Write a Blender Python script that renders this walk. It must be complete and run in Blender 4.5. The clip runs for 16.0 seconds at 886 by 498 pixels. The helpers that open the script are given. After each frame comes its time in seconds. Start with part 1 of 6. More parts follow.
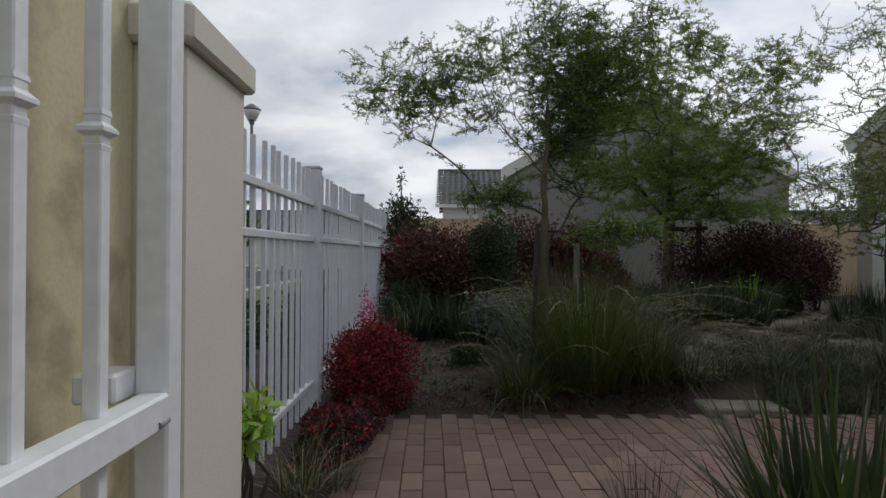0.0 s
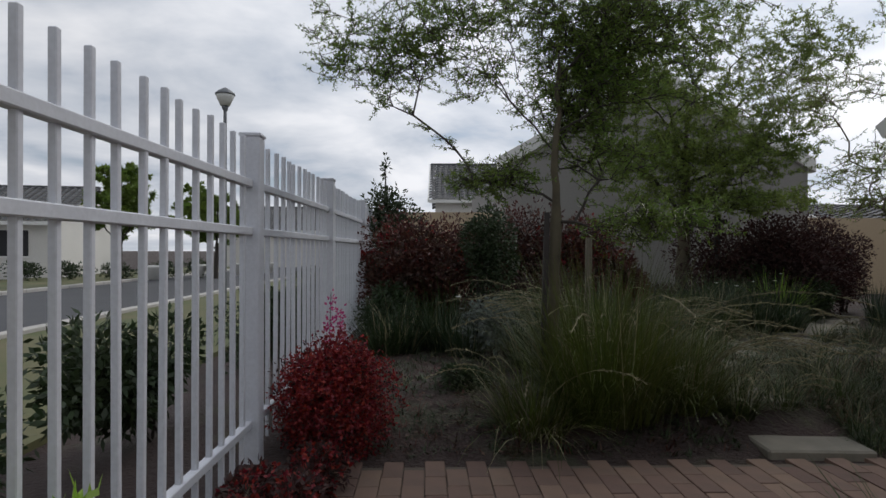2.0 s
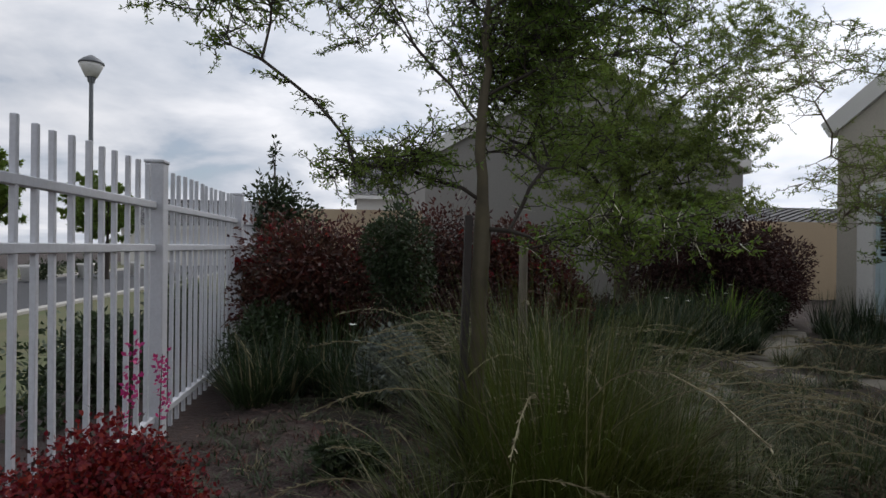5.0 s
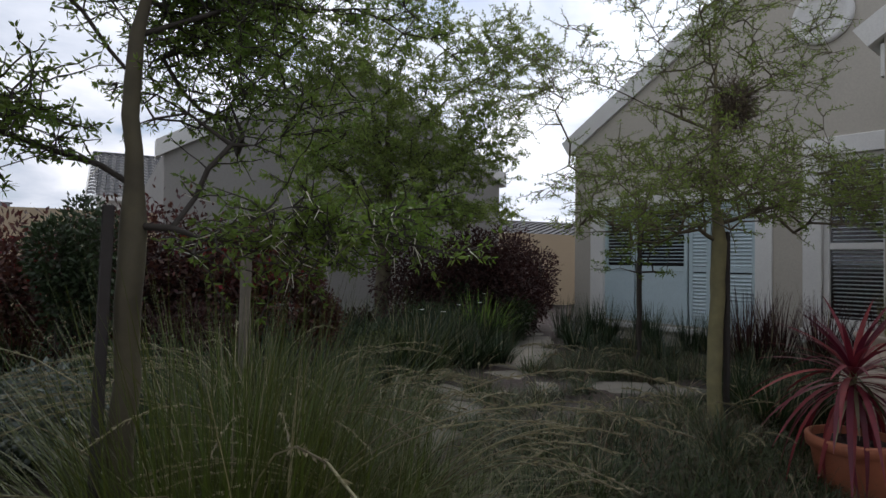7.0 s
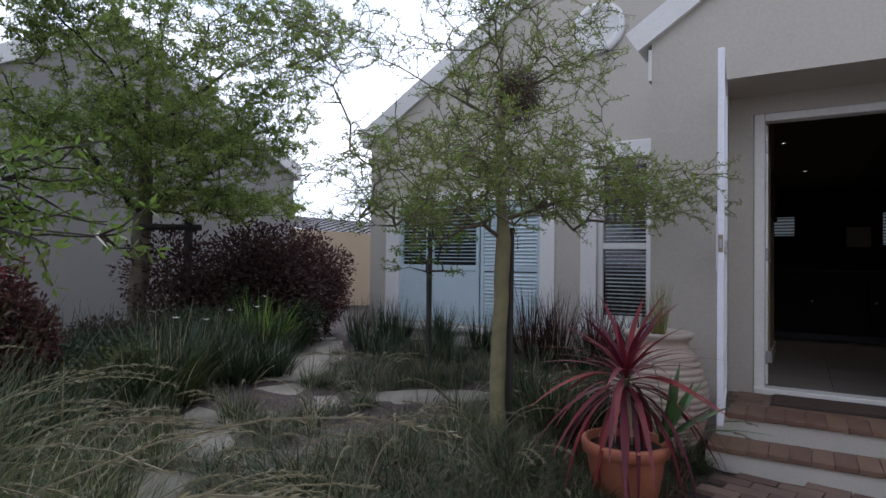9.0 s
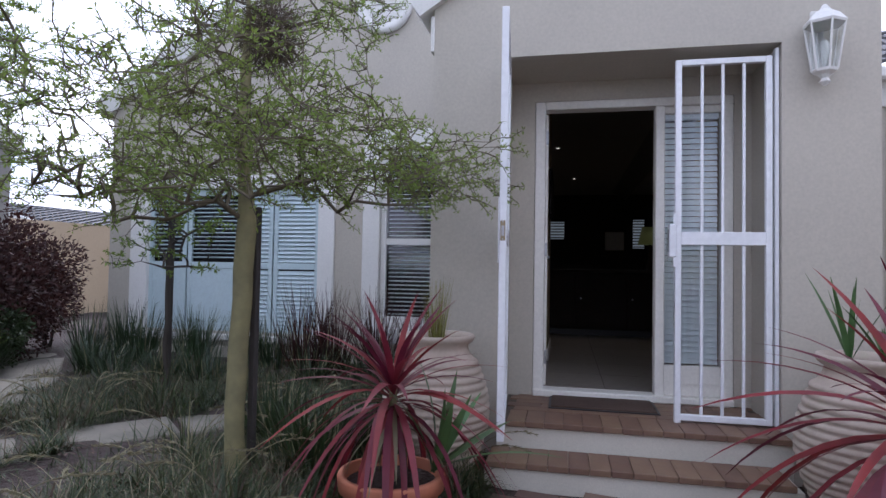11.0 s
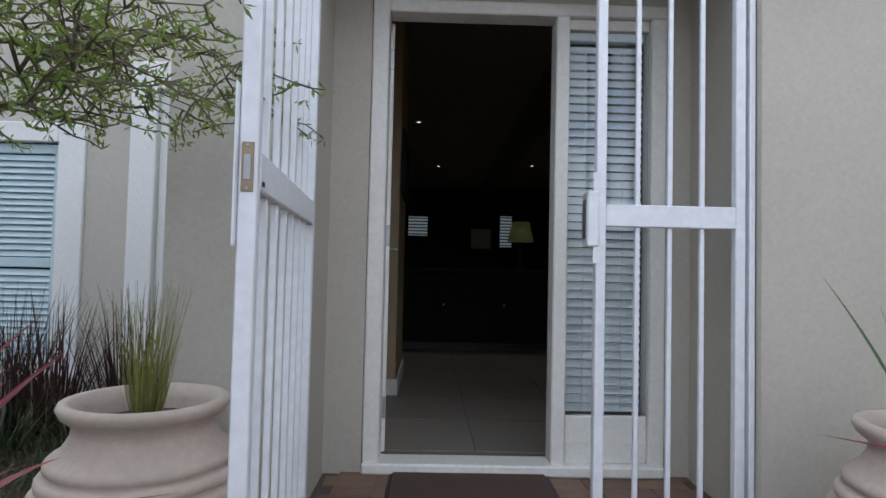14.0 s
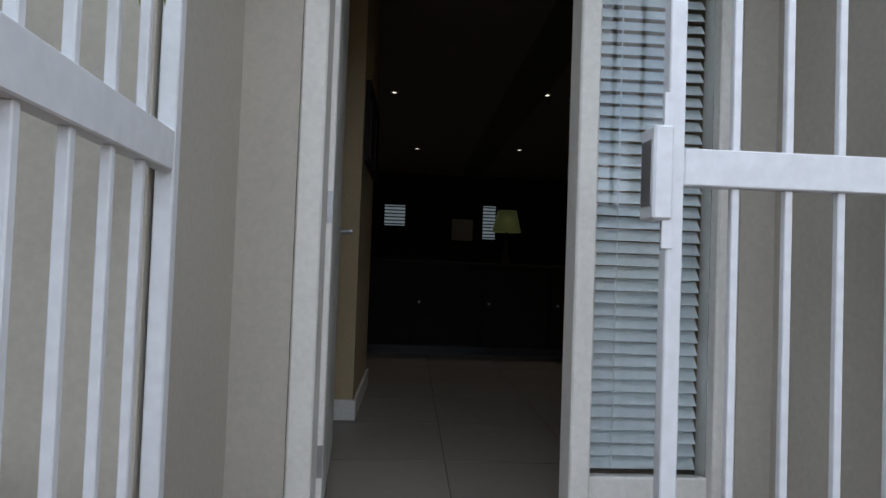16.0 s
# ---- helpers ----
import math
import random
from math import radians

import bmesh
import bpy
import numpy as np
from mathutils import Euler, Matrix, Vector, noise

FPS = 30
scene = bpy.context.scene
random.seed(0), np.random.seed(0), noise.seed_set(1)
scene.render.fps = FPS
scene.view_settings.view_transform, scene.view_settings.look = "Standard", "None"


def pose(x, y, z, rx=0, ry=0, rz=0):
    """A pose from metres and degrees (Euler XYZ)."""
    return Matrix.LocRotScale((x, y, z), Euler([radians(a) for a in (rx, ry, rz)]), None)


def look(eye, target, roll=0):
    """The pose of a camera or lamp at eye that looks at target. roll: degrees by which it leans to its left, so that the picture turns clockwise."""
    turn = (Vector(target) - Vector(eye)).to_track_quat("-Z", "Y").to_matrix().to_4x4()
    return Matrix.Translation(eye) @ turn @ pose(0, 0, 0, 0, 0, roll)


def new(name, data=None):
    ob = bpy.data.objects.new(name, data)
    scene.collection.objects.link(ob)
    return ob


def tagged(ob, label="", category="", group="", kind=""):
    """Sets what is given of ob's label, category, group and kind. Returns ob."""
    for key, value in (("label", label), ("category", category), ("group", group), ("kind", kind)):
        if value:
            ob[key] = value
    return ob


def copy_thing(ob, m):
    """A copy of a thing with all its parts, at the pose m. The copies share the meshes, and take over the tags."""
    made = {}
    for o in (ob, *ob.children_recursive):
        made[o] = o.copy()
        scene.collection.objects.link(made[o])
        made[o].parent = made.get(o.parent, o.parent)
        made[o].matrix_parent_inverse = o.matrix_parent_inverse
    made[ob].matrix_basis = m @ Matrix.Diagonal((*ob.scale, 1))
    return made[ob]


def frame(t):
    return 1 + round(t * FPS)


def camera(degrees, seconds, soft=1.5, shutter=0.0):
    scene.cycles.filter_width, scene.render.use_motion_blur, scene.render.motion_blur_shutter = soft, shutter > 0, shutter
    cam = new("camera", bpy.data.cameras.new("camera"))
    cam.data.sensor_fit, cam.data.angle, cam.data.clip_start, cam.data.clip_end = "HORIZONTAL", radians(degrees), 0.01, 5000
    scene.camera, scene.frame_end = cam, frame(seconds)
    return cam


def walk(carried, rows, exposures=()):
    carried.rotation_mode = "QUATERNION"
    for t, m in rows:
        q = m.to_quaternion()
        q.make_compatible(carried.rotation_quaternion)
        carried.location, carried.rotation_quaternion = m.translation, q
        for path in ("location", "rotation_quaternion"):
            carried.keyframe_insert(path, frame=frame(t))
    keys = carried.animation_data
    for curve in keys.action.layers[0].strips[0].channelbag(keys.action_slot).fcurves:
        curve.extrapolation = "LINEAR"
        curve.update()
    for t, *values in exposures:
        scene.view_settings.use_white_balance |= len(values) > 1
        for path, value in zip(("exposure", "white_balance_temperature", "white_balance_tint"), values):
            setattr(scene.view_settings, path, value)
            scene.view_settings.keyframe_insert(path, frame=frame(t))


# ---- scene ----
# seconds, x, y, z, yaw, pitch, roll
cam = camera(74.06, 16.0, soft=1.5)
ROWS = [
    (0.0, -0.022, 0.011, 1.246, -1.18, 0.38, -0.30),
    (0.5, -0.012, 0.226, 1.244, -1.38, 0.31, -0.24),
    (1.0, -0.020, 0.486, 1.251, -1.48, 0.22, -0.16),
    (1.5, 0.009, 0.744, 1.243, -1.67, 0.18, -0.15),
    (2.0, 0.054, 1.023, 1.243, -1.78, 0.10, -0.15),
    (2.5, 0.070, 1.288, 1.239, -1.83, 0.05, -0.08),
    (3.0, 0.092, 1.554, 1.273, -2.29, -0.04, -0.22),
    (5.5, 0.487, 2.526, 1.361, -12.31, -0.06, -0.62),
    (6.0, 0.631, 2.681, 1.370, -16.90, 0.47, -0.64),
    (6.5, 0.738, 2.803, 1.377, -22.91, 0.77, -0.65),
    (7.0, 0.872, 2.905, 1.343, -29.95, 1.04, -0.63),
    (7.5, 1.026, 2.991, 1.349, -34.86, 1.11, -0.66),
    (8.0, 1.177, 3.084, 1.351, -39.46, 1.13, -0.65),
    (8.5, 1.305, 3.190, 1.352, -43.17, 1.14, -0.73),
    (9.0, 1.436, 3.224, 1.333, -48.35, 1.23, -0.77),
    (9.5, 1.631, 3.268, 1.332, -52.66, 1.27, -0.81),
    (10.0, 1.792, 3.314, 1.313, -57.75, 1.35, -0.93),
    (12.5, 2.987, 3.611, 1.241, -78.25, 2.37, -0.99),
    (13.0, 3.288, 3.624, 1.240, -79.53, 2.30, -1.10),
    (13.5, 3.544, 3.630, 1.243, -80.04, 2.25, -1.19),
    (14.0, 3.855, 3.684, 1.262, -80.85, 2.11, -1.29),
    (14.5, 4.099, 3.711, 1.255, -81.46, 1.93, -1.51),
    (15.0, 4.368, 3.720, 1.277, -81.94, 1.68, -1.80),
    (15.5, 4.568, 3.748, 1.269, -82.35, 1.61, -1.93),
    (16.0, 4.742, 3.788, 1.249, -82.80, 1.55, -2.04),
]
walk(cam, [(t, pose(x, y, z, 90 + pitch, roll, yaw)) for t, x, y, z, yaw, pitch, roll in ROWS],
     exposures=[(0.0, -0.25, 6500, 10), (3.0, -0.2, 6400, 11), (5.5, -0.1, 6450, 12), (6.5, -0.05, 6350, 13), (7.2, 0.1, 6250, 13), (8.0, 0.42, 6100, 14), (9.0, 0.68, 5800, 18), (10.0, 0.85, 5650, 20), (12.5, 1.42, 5750, 18), (14.0, 1.32, 5850, 11), (15.2, 1.34, 5850, 10), (16.0, 1.42, 5900, 9)])

# ---- light ----
SUN_AZ, SUN_EL = 52.0, 48.0        # degrees from +y towards +x, and above the horizon
world = bpy.data.worlds.new("overcast_sky")
scene.world = world
world.use_nodes = True
wn, wl = world.node_tree.nodes, world.node_tree.links
wn.clear()


def wnode(kind, **inputs):
    n = wn.new(kind)
    for k, v in inputs.items():
        n.inputs[k.replace("_", " ")].default_value = v
    return n


sky = wnode("ShaderNodeTexSky")
sky.sky_type, sky.sun_disc = "NISHITA", False
sky.sun_elevation, sky.sun_rotation = radians(SUN_EL), radians(SUN_AZ)
coord = wnode("ShaderNodeTexCoord")
sep = wnode("ShaderNodeSeparateXYZ")
wl.new(coord.outputs["Generated"], sep.inputs[0])
lift = wnode("ShaderNodeMath")
lift.operation = "ADD"
lift.inputs[1].default_value = 0.22
wl.new(sep.outputs["Z"], lift.inputs[0])
flat = wnode("ShaderNodeVectorMath")
flat.operation = "DIVIDE"
comb = wnode("ShaderNodeCombineXYZ")
for axis in "XYZ":
    wl.new(lift.outputs[0], comb.inputs[axis])
wl.new(coord.outputs["Generated"], flat.inputs[0])
wl.new(comb.outputs[0], flat.inputs[1])
cloud = wnode("ShaderNodeTexNoise", Scale=1.7, Detail=8.0, Roughness=0.52, Distortion=0.25)
wl.new(flat.outputs[0], cloud.inputs["Vector"])
tone = wn.new("ShaderNodeValToRGB")
tone.color_ramp.elements[0].position, tone.color_ramp.elements[0].color = 0.34, (4.7, 5.3, 6.2, 1)
tone.color_ramp.elements[1].position, tone.color_ramp.elements[1].color = 0.66, (9.8, 9.9, 10.2, 1)
wl.new(cloud.outputs["Fac"], tone.inputs[0])
gaps = wn.new("ShaderNodeValToRGB")
gaps.color_ramp.elements[0].position, gaps.color_ramp.elements[0].color = 0.25, (0.35, 0.35, 0.35, 1)
gaps.color_ramp.elements[1].position, gaps.color_ramp.elements[1].color = 0.42, (1, 1, 1, 1)
wl.new(cloud.outputs["Fac"], gaps.inputs[0])
veil = wn.new("ShaderNodeMixRGB")
wl.new(gaps.outputs[0], veil.inputs[0])
wl.new(sky.outputs[0], veil.inputs[1])
wl.new(tone.outputs[0], veil.inputs[2])
# the overcast is brighter round the sun
sun_way = wnode("ShaderNodeVectorMath")
sun_way.operation = "DOT_PRODUCT"
sun_way.inputs[1].default_value = (math.sin(radians(SUN_AZ)) * math.cos(radians(SUN_EL)), math.cos(radians(SUN_AZ)) * math.cos(radians(SUN_EL)), math.sin(radians(SUN_EL)))
wl.new(coord.outputs["Generated"], sun_way.inputs[0])
glow = wnode("ShaderNodeMapRange", From_Min=0.3, From_Max=1.0, To_Min=0.0, To_Max=1.0)
wl.new(sun_way.outputs["Value"], glow.inputs["Value"])
glow_fall = wnode("ShaderNodeMath")
glow_fall.operation = "MULTIPLY_ADD"
glow_fall.inputs[1].default_value, glow_fall.inputs[2].default_value = 0.055, 0.094
wl.new(glow.outputs[0], glow_fall.inputs[0])
back = wnode("ShaderNodeBackground", Strength=0.1)
wl.new(glow_fall.outputs[0], back.inputs["Strength"])
wout = wn.new("ShaderNodeOutputWorld")
wl.new(veil.outputs[0], back.inputs[0])
wl.new(back.outputs[0], wout.inputs[0])

sun_data = bpy.data.lights.new("sun", "SUN")
sun_data.energy, sun_data.angle, sun_data.color = 1.1, radians(16), (1.0, 0.96, 0.9)
sun = new("sun", sun_data)
a, e = radians(SUN_AZ), radians(SUN_EL)
sun.matrix_world = look((math.sin(a) * math.cos(e) * 40, math.cos(a) * math.cos(e) * 40, math.sin(e) * 40), (0, 0, 0))

# ---- materials ----


def material(name, colour, rough=0.7, metal=0.0, second=None, grain=40.0, patch=3.0, mix=0.5, bump=0.15, spots=None, vary=0.0, island=0.0, leaf=0.0, coat=0.0, depth=0.004):
    """A surface with variation at two scales: patches towards a second colour, and grain in tone and relief."""
    m = bpy.data.materials.new(name)
    m.use_nodes = True
    n, l = m.node_tree.nodes, m.node_tree.links
    bsdf = n["Principled BSDF"]
    bsdf.inputs["Metallic"].default_value = metal
    bsdf.inputs["Coat Weight"].default_value = coat
    tc = n.new("ShaderNodeTexCoord")
    big, fine = n.new("ShaderNodeTexNoise"), n.new("ShaderNodeTexNoise")
    big.inputs["Scale"].default_value, big.inputs["Detail"].default_value = patch, 5
    fine.inputs["Scale"].default_value, fine.inputs["Detail"].default_value = grain, 4
    for t in (big, fine):
        l.new(tc.outputs["Object"], t.inputs["Vector"])
    ramp = n.new("ShaderNodeMapRange")
    ramp.inputs["From Min"].default_value, ramp.inputs["From Max"].default_value = 0.35, 0.68
    ramp.inputs["To Max"].default_value = mix
    l.new(big.outputs["Fac"], ramp.inputs["Value"])
    two = n.new("ShaderNodeMixRGB")
    two.inputs[1].default_value = (*colour, 1)
    two.inputs[2].default_value = (*(second or [c * 0.75 for c in colour]), 1)
    l.new(ramp.outputs[0], two.inputs[0])
    last = two.outputs[0]
    if spots:
        sp = n.new("ShaderNodeTexNoise")
        sp.inputs["Scale"].default_value, sp.inputs["Detail"].default_value = spots[1], 8
        l.new(tc.outputs["Object"], sp.inputs["Vector"])
        cut = n.new("ShaderNodeMapRange")
        cut.inputs["From Min"].default_value, cut.inputs["From Max"].default_value = spots[2], spots[2] + 0.12
        cut.inputs["To Max"].default_value = 0.75
        l.new(sp.outputs["Fac"], cut.inputs["Value"])
        dirt = n.new("ShaderNodeMixRGB")
        dirt.inputs[2].default_value = (*spots[0], 1)
        l.new(cut.outputs[0], dirt.inputs[0])
        l.new(last, dirt.inputs[1])
        last = dirt.outputs[0]
    hsv = n.new("ShaderNodeHueSaturation")
    tonal = n.new("ShaderNodeMapRange")
    tonal.inputs["To Min"].default_value, tonal.inputs["To Max"].default_value = 0.86, 1.14
    l.new(fine.outputs["Fac"], tonal.inputs["Value"])
    value = tonal.outputs[0]
    if vary or island:
        src = n.new("ShaderNodeObjectInfo").outputs["Random"] if vary else n.new("ShaderNodeNewGeometry").outputs["Random Per Island"]
        span = n.new("ShaderNodeMapRange")
        amount = vary or island
        span.inputs["To Min"].default_value, span.inputs["To Max"].default_value = 1 - amount, 1 + amount
        l.new(src, span.inputs["Value"])
        mul = n.new("ShaderNodeMath")
        mul.operation = "MULTIPLY"
        l.new(span.outputs[0], mul.inputs[0])
        l.new(value, mul.inputs[1])
        value = mul.outputs[0]
        hue = n.new("ShaderNodeMapRange")
        hue.inputs["To Min"].default_value, hue.inputs["To Max"].default_value = 0.5 - 0.04 * amount, 0.5 + 0.04 * amount
        l.new(src, hue.inputs["Value"])
        l.new(hue.outputs[0], hsv.inputs["Hue"])
    l.new(value, hsv.inputs["Value"])
    l.new(last, hsv.inputs["Color"])
    l.new(hsv.outputs[0], bsdf.inputs["Base Color"])
    rr = n.new("ShaderNodeMapRange")
    rr.inputs["To Min"].default_value, rr.inputs["To Max"].default_value = max(rough - 0.12, 0.03), min(rough + 0.12, 1)
    l.new(fine.outputs["Fac"], rr.inputs["Value"])
    l.new(rr.outputs[0], bsdf.inputs["Roughness"])
    if bump:
        b = n.new("ShaderNodeBump")
        b.inputs["Strength"].default_value, b.inputs["Distance"].default_value = bump, depth
        l.new(fine.outputs["Fac"], b.inputs["Height"])
        l.new(b.outputs[0], bsdf.inputs["Normal"])
    if leaf:
        tr = n.new("ShaderNodeBsdfTranslucent")
        l.new(hsv.outputs[0], tr.inputs["Color"])
        ms = n.new("ShaderNodeMixShader")
        ms.inputs[0].default_value = leaf
        l.new(bsdf.outputs[0], ms.inputs[1])
        l.new(tr.outputs[0], ms.inputs[2])
        l.new(ms.outputs[0], n["Material Output"].inputs["Surface"])
    return m


def glass_material(name, tint=(0.95, 0.97, 0.97)):
    m = bpy.data.materials.new(name)
    m.use_nodes = True
    b = m.node_tree.nodes["Principled BSDF"]
    b.inputs["Base Color"].default_value = (*tint, 1)
    b.inputs["Roughness"].default_value = 0.02
    b.inputs["Transmission Weight"].default_value = 1.0
    b.inputs["IOR"].default_value = 1.45
    return m


def glow_material(name, colour, strength):
    m = bpy.data.materials.new(name)
    m.use_nodes = True
    b = m.node_tree.nodes["Principled BSDF"]
    b.inputs["Base Color"].default_value = (*colour, 1)
    b.inputs["Emission Color"].default_value = (*colour, 1)
    b.inputs["Emission Strength"].default_value = strength
    return m


M_PLASTER = material("taupe_plaster", (0.47, 0.435, 0.37), 0.85, second=(0.42, 0.39, 0.335), grain=55, patch=1.2, mix=0.7, bump=0.08)
M_CREAM = material("stained_cream_plaster", (0.60, 0.54, 0.36), 0.85, second=(0.50, 0.46, 0.30), grain=70, patch=2.0, mix=0.8, bump=0.3, spots=((0.30, 0.28, 0.18), 4.6, 0.50))
M_PILLAR = material("pale_pillar_plaster", (0.58, 0.55, 0.48), 0.85, second=(0.53, 0.50, 0.43), grain=120, patch=2.5, bump=0.2, spots=((0.4, 0.38, 0.33), 26.0, 0.74))
M_MOULD = material("white_plaster_moulding", (0.72, 0.71, 0.68), 0.8, grain=80, patch=2, mix=0.25, bump=0.15)
M_STEEL = material("white_painted_steel", (0.73, 0.74, 0.765), 0.36, second=(0.69, 0.70, 0.725), grain=30, patch=3, mix=0.4, bump=0.03, spots=((0.36, 0.33, 0.30), 26.0, 0.80))
M_FENCE = material("chalky_white_fence_paint", (0.58, 0.59, 0.63), 0.6, second=(0.49, 0.50, 0.54), grain=70, patch=5, mix=0.6, bump=0.08, spots=((0.30, 0.29, 0.28), 30.0, 0.72))
M_WOODW = material("white_painted_timber", (0.74, 0.72, 0.67), 0.5, second=(0.66, 0.64, 0.58), grain=50, patch=5, mix=0.4, bump=0.06)
M_BLUE = material("pale_blue_shutter_paint", (0.48, 0.58, 0.61), 0.5, second=(0.42, 0.53, 0.57), grain=50, patch=4, mix=0.5, bump=0.08)
# near black stands in for the shade of unlit rooms
M_ROOMSHADE = material("near_black_room_shade", (0.03, 0.03, 0.033), 0.9, bump=0)
M_TILE = material("grey_roof_tile", (0.078, 0.078, 0.081), 0.7, second=(0.054, 0.054, 0.057), grain=30, patch=2, island=0.2, bump=0.2)
M_BRICK = material("clay_paver", (0.158, 0.098, 0.073), 0.85, second=(0.120, 0.080, 0.062), grain=60, patch=6, mix=0.8, bump=0.4, vary=0.22)
M_BRICKS = material("clay_paver_far", (0.158, 0.098, 0.073), 0.85, second=(0.120, 0.080, 0.062), grain=60, patch=6, mix=0.8, bump=0.4, island=0.22)
M_TREAD = material("ochre_clay_step_tile", (0.185, 0.112, 0.070), 0.55, second=(0.14, 0.078, 0.056), grain=50, patch=7, mix=0.9, bump=0.2, vary=0.18)
M_SAND = material("joint_sand", (0.10, 0.08, 0.062), 0.95, grain=160, patch=5, bump=0.4)
M_SOIL = material("mulched_soil", (0.030, 0.018, 0.0155), 0.97, second=(0.046, 0.028, 0.0235), grain=34, patch=2.6, mix=0.9, bump=0.9, depth=0.03, spots=((0.05, 0.06, 0.03), 1.3, 0.56))
M_SLAB = material("weathered_concrete_slab", (0.20, 0.18, 0.145), 0.9, second=(0.12, 0.11, 0.088), grain=45, patch=4, mix=0.8, bump=0.4, vary=0.12)
M_TERRA = material("terracotta", (0.46, 0.16, 0.085), 0.75, second=(0.36, 0.14, 0.085), grain=40, patch=5, mix=0.7, bump=0.2, spots=((0.5, 0.36, 0.28), 8.0, 0.66))
M_URN = material("pale_terracotta_urn", (0.46, 0.37, 0.31), 0.85, second=(0.36, 0.31, 0.25), grain=45, patch=4, mix=0.8, bump=0.3, spots=((0.38, 0.36, 0.26), 7.0, 0.62))
M_BARK = material("greenish_acacia_bark", (0.225, 0.203, 0.098), 0.85, second=(0.135, 0.120, 0.068), grain=40, patch=9, mix=0.8, bump=0.5)
M_BARKD = material("dark_acacia_bark", (0.105, 0.090, 0.055), 0.9, second=(0.06, 0.05, 0.035), grain=40, patch=9, mix=0.8, bump=0.5)
M_TWIGL = material("brown_young_twig", (0.115, 0.095, 0.06), 0.9, second=(0.075, 0.062, 0.042), grain=60, patch=8, bump=0.3)
M_TWIG = material("dark_twig_bark", (0.045, 0.037, 0.03), 0.9, grain=60, patch=8, bump=0.3)
M_POSTWOOD = material("weathered_pale_timber", (0.18, 0.155, 0.12), 0.9, second=(0.12, 0.105, 0.085), grain=40, patch=9, mix=0.8, bump=0.4)
M_DRYGRASS = material("dry_brown_grass", (0.13, 0.085, 0.055), 0.8, second=(0.085, 0.06, 0.04), grain=20, patch=2, bump=0, island=0.35, leaf=0.2)
M_THORN = material("pale_thorn", (0.62, 0.58, 0.48), 0.6, grain=60, patch=8, bump=0)
M_STAKE = material("dark_timber_stake", (0.035, 0.03, 0.028), 0.9, second=(0.06, 0.05, 0.045), grain=40, patch=9, bump=0.4)
M_LEAF = material("acacia_leaf", (0.105, 0.175, 0.026), 0.55, second=(0.165, 0.215, 0.038), grain=30, patch=2, mix=0.8, bump=0, island=0.3, leaf=0.5)
M_LEAFY = material("young_acacia_leaf", (0.15, 0.215, 0.04), 0.55, second=(0.22, 0.27, 0.06), grain=30, patch=2, mix=0.8, bump=0, island=0.3, leaf=0.5)
M_LEAFD = material("deep_green_leaf", (0.028, 0.048, 0.018), 0.55, second=(0.045, 0.06, 0.02), grain=20, patch=3, bump=0, island=0.35, leaf=0.25)
M_OLIVE = material("olive_shrub_leaf", (0.085, 0.10, 0.033), 0.6, second=(0.06, 0.08, 0.03), grain=20, patch=3, bump=0, island=0.35, leaf=0.3)
M_REED = material("yellow_green_reed", (0.20, 0.20, 0.05), 0.6, second=(0.26, 0.23, 0.08), grain=20, patch=6, bump=0, island=0.3, leaf=0.4)
M_LIME = material("lime_leaf", (0.30, 0.46, 0.06), 0.5, second=(0.22, 0.38, 0.05), grain=20, patch=6, bump=0, island=0.25, leaf=0.4)
M_LIMED = material("lime_strap_leaf", (0.24, 0.38, 0.05), 0.5, second=(0.16, 0.29, 0.04), grain=20, patch=6, bump=0, island=0.25, leaf=0.4)
M_BURG = material("burgundy_leaf", (0.050, 0.017, 0.015), 0.75, second=(0.026, 0.014, 0.013), grain=20, patch=3, bump=0, island=0.4, leaf=0.25)
M_RUST = material("red_tipped_leaf", (0.105, 0.025, 0.02), 0.5, second=(0.04, 0.028, 0.017), grain=20, patch=3, mix=0.9, bump=0, island=0.4, leaf=0.3)
M_GRASS = material("green_grass_blade", (0.034, 0.056, 0.012), 0.55, second=(0.056, 0.072, 0.018), grain=20, patch=2, mix=0.8, bump=0, island=0.35, leaf=0.3)
M_CLUMP = material("arching_grass_blade", (0.056, 0.080, 0.014), 0.5, second=(0.092, 0.098, 0.020), grain=20, patch=2, mix=0.8, bump=0, island=0.35, leaf=0.35)
M_STRAW = material("straw_blade", (0.23, 0.205, 0.12), 0.6, second=(0.15, 0.13, 0.07), grain=20, patch=2, bump=0, island=0.3, leaf=0.3)
M_SILVER = material("silver_lavender_leaf", (0.11, 0.13, 0.115), 0.7, second=(0.085, 0.105, 0.09), grain=20, patch=4, bump=0, island=0.3, leaf=0.2)
M_STRAP = material("dark_strap_leaf", (0.024, 0.044, 0.018), 0.4, second=(0.04, 0.06, 0.022), grain=20, patch=4, bump=0, island=0.3, leaf=0.2)
M_CORD = material("crimson_cordyline_leaf", (0.20, 0.022, 0.036), 0.52, second=(0.10, 0.015, 0.026), grain=25, patch=5, mix=0.8, bump=0, vary=0.4, leaf=0.3)
M_ALOE = material("fleshy_green_leaf", (0.075, 0.145, 0.045), 0.4, second=(0.05, 0.10, 0.04), grain=25, patch=5, bump=0, vary=0.3, leaf=0.2)
M_RED = material("scarlet_petal", (0.225, 0.009, 0.012), 0.6, second=(0.125, 0.006, 0.009), grain=20, patch=6, bump=0, island=0.35, leaf=0.25)
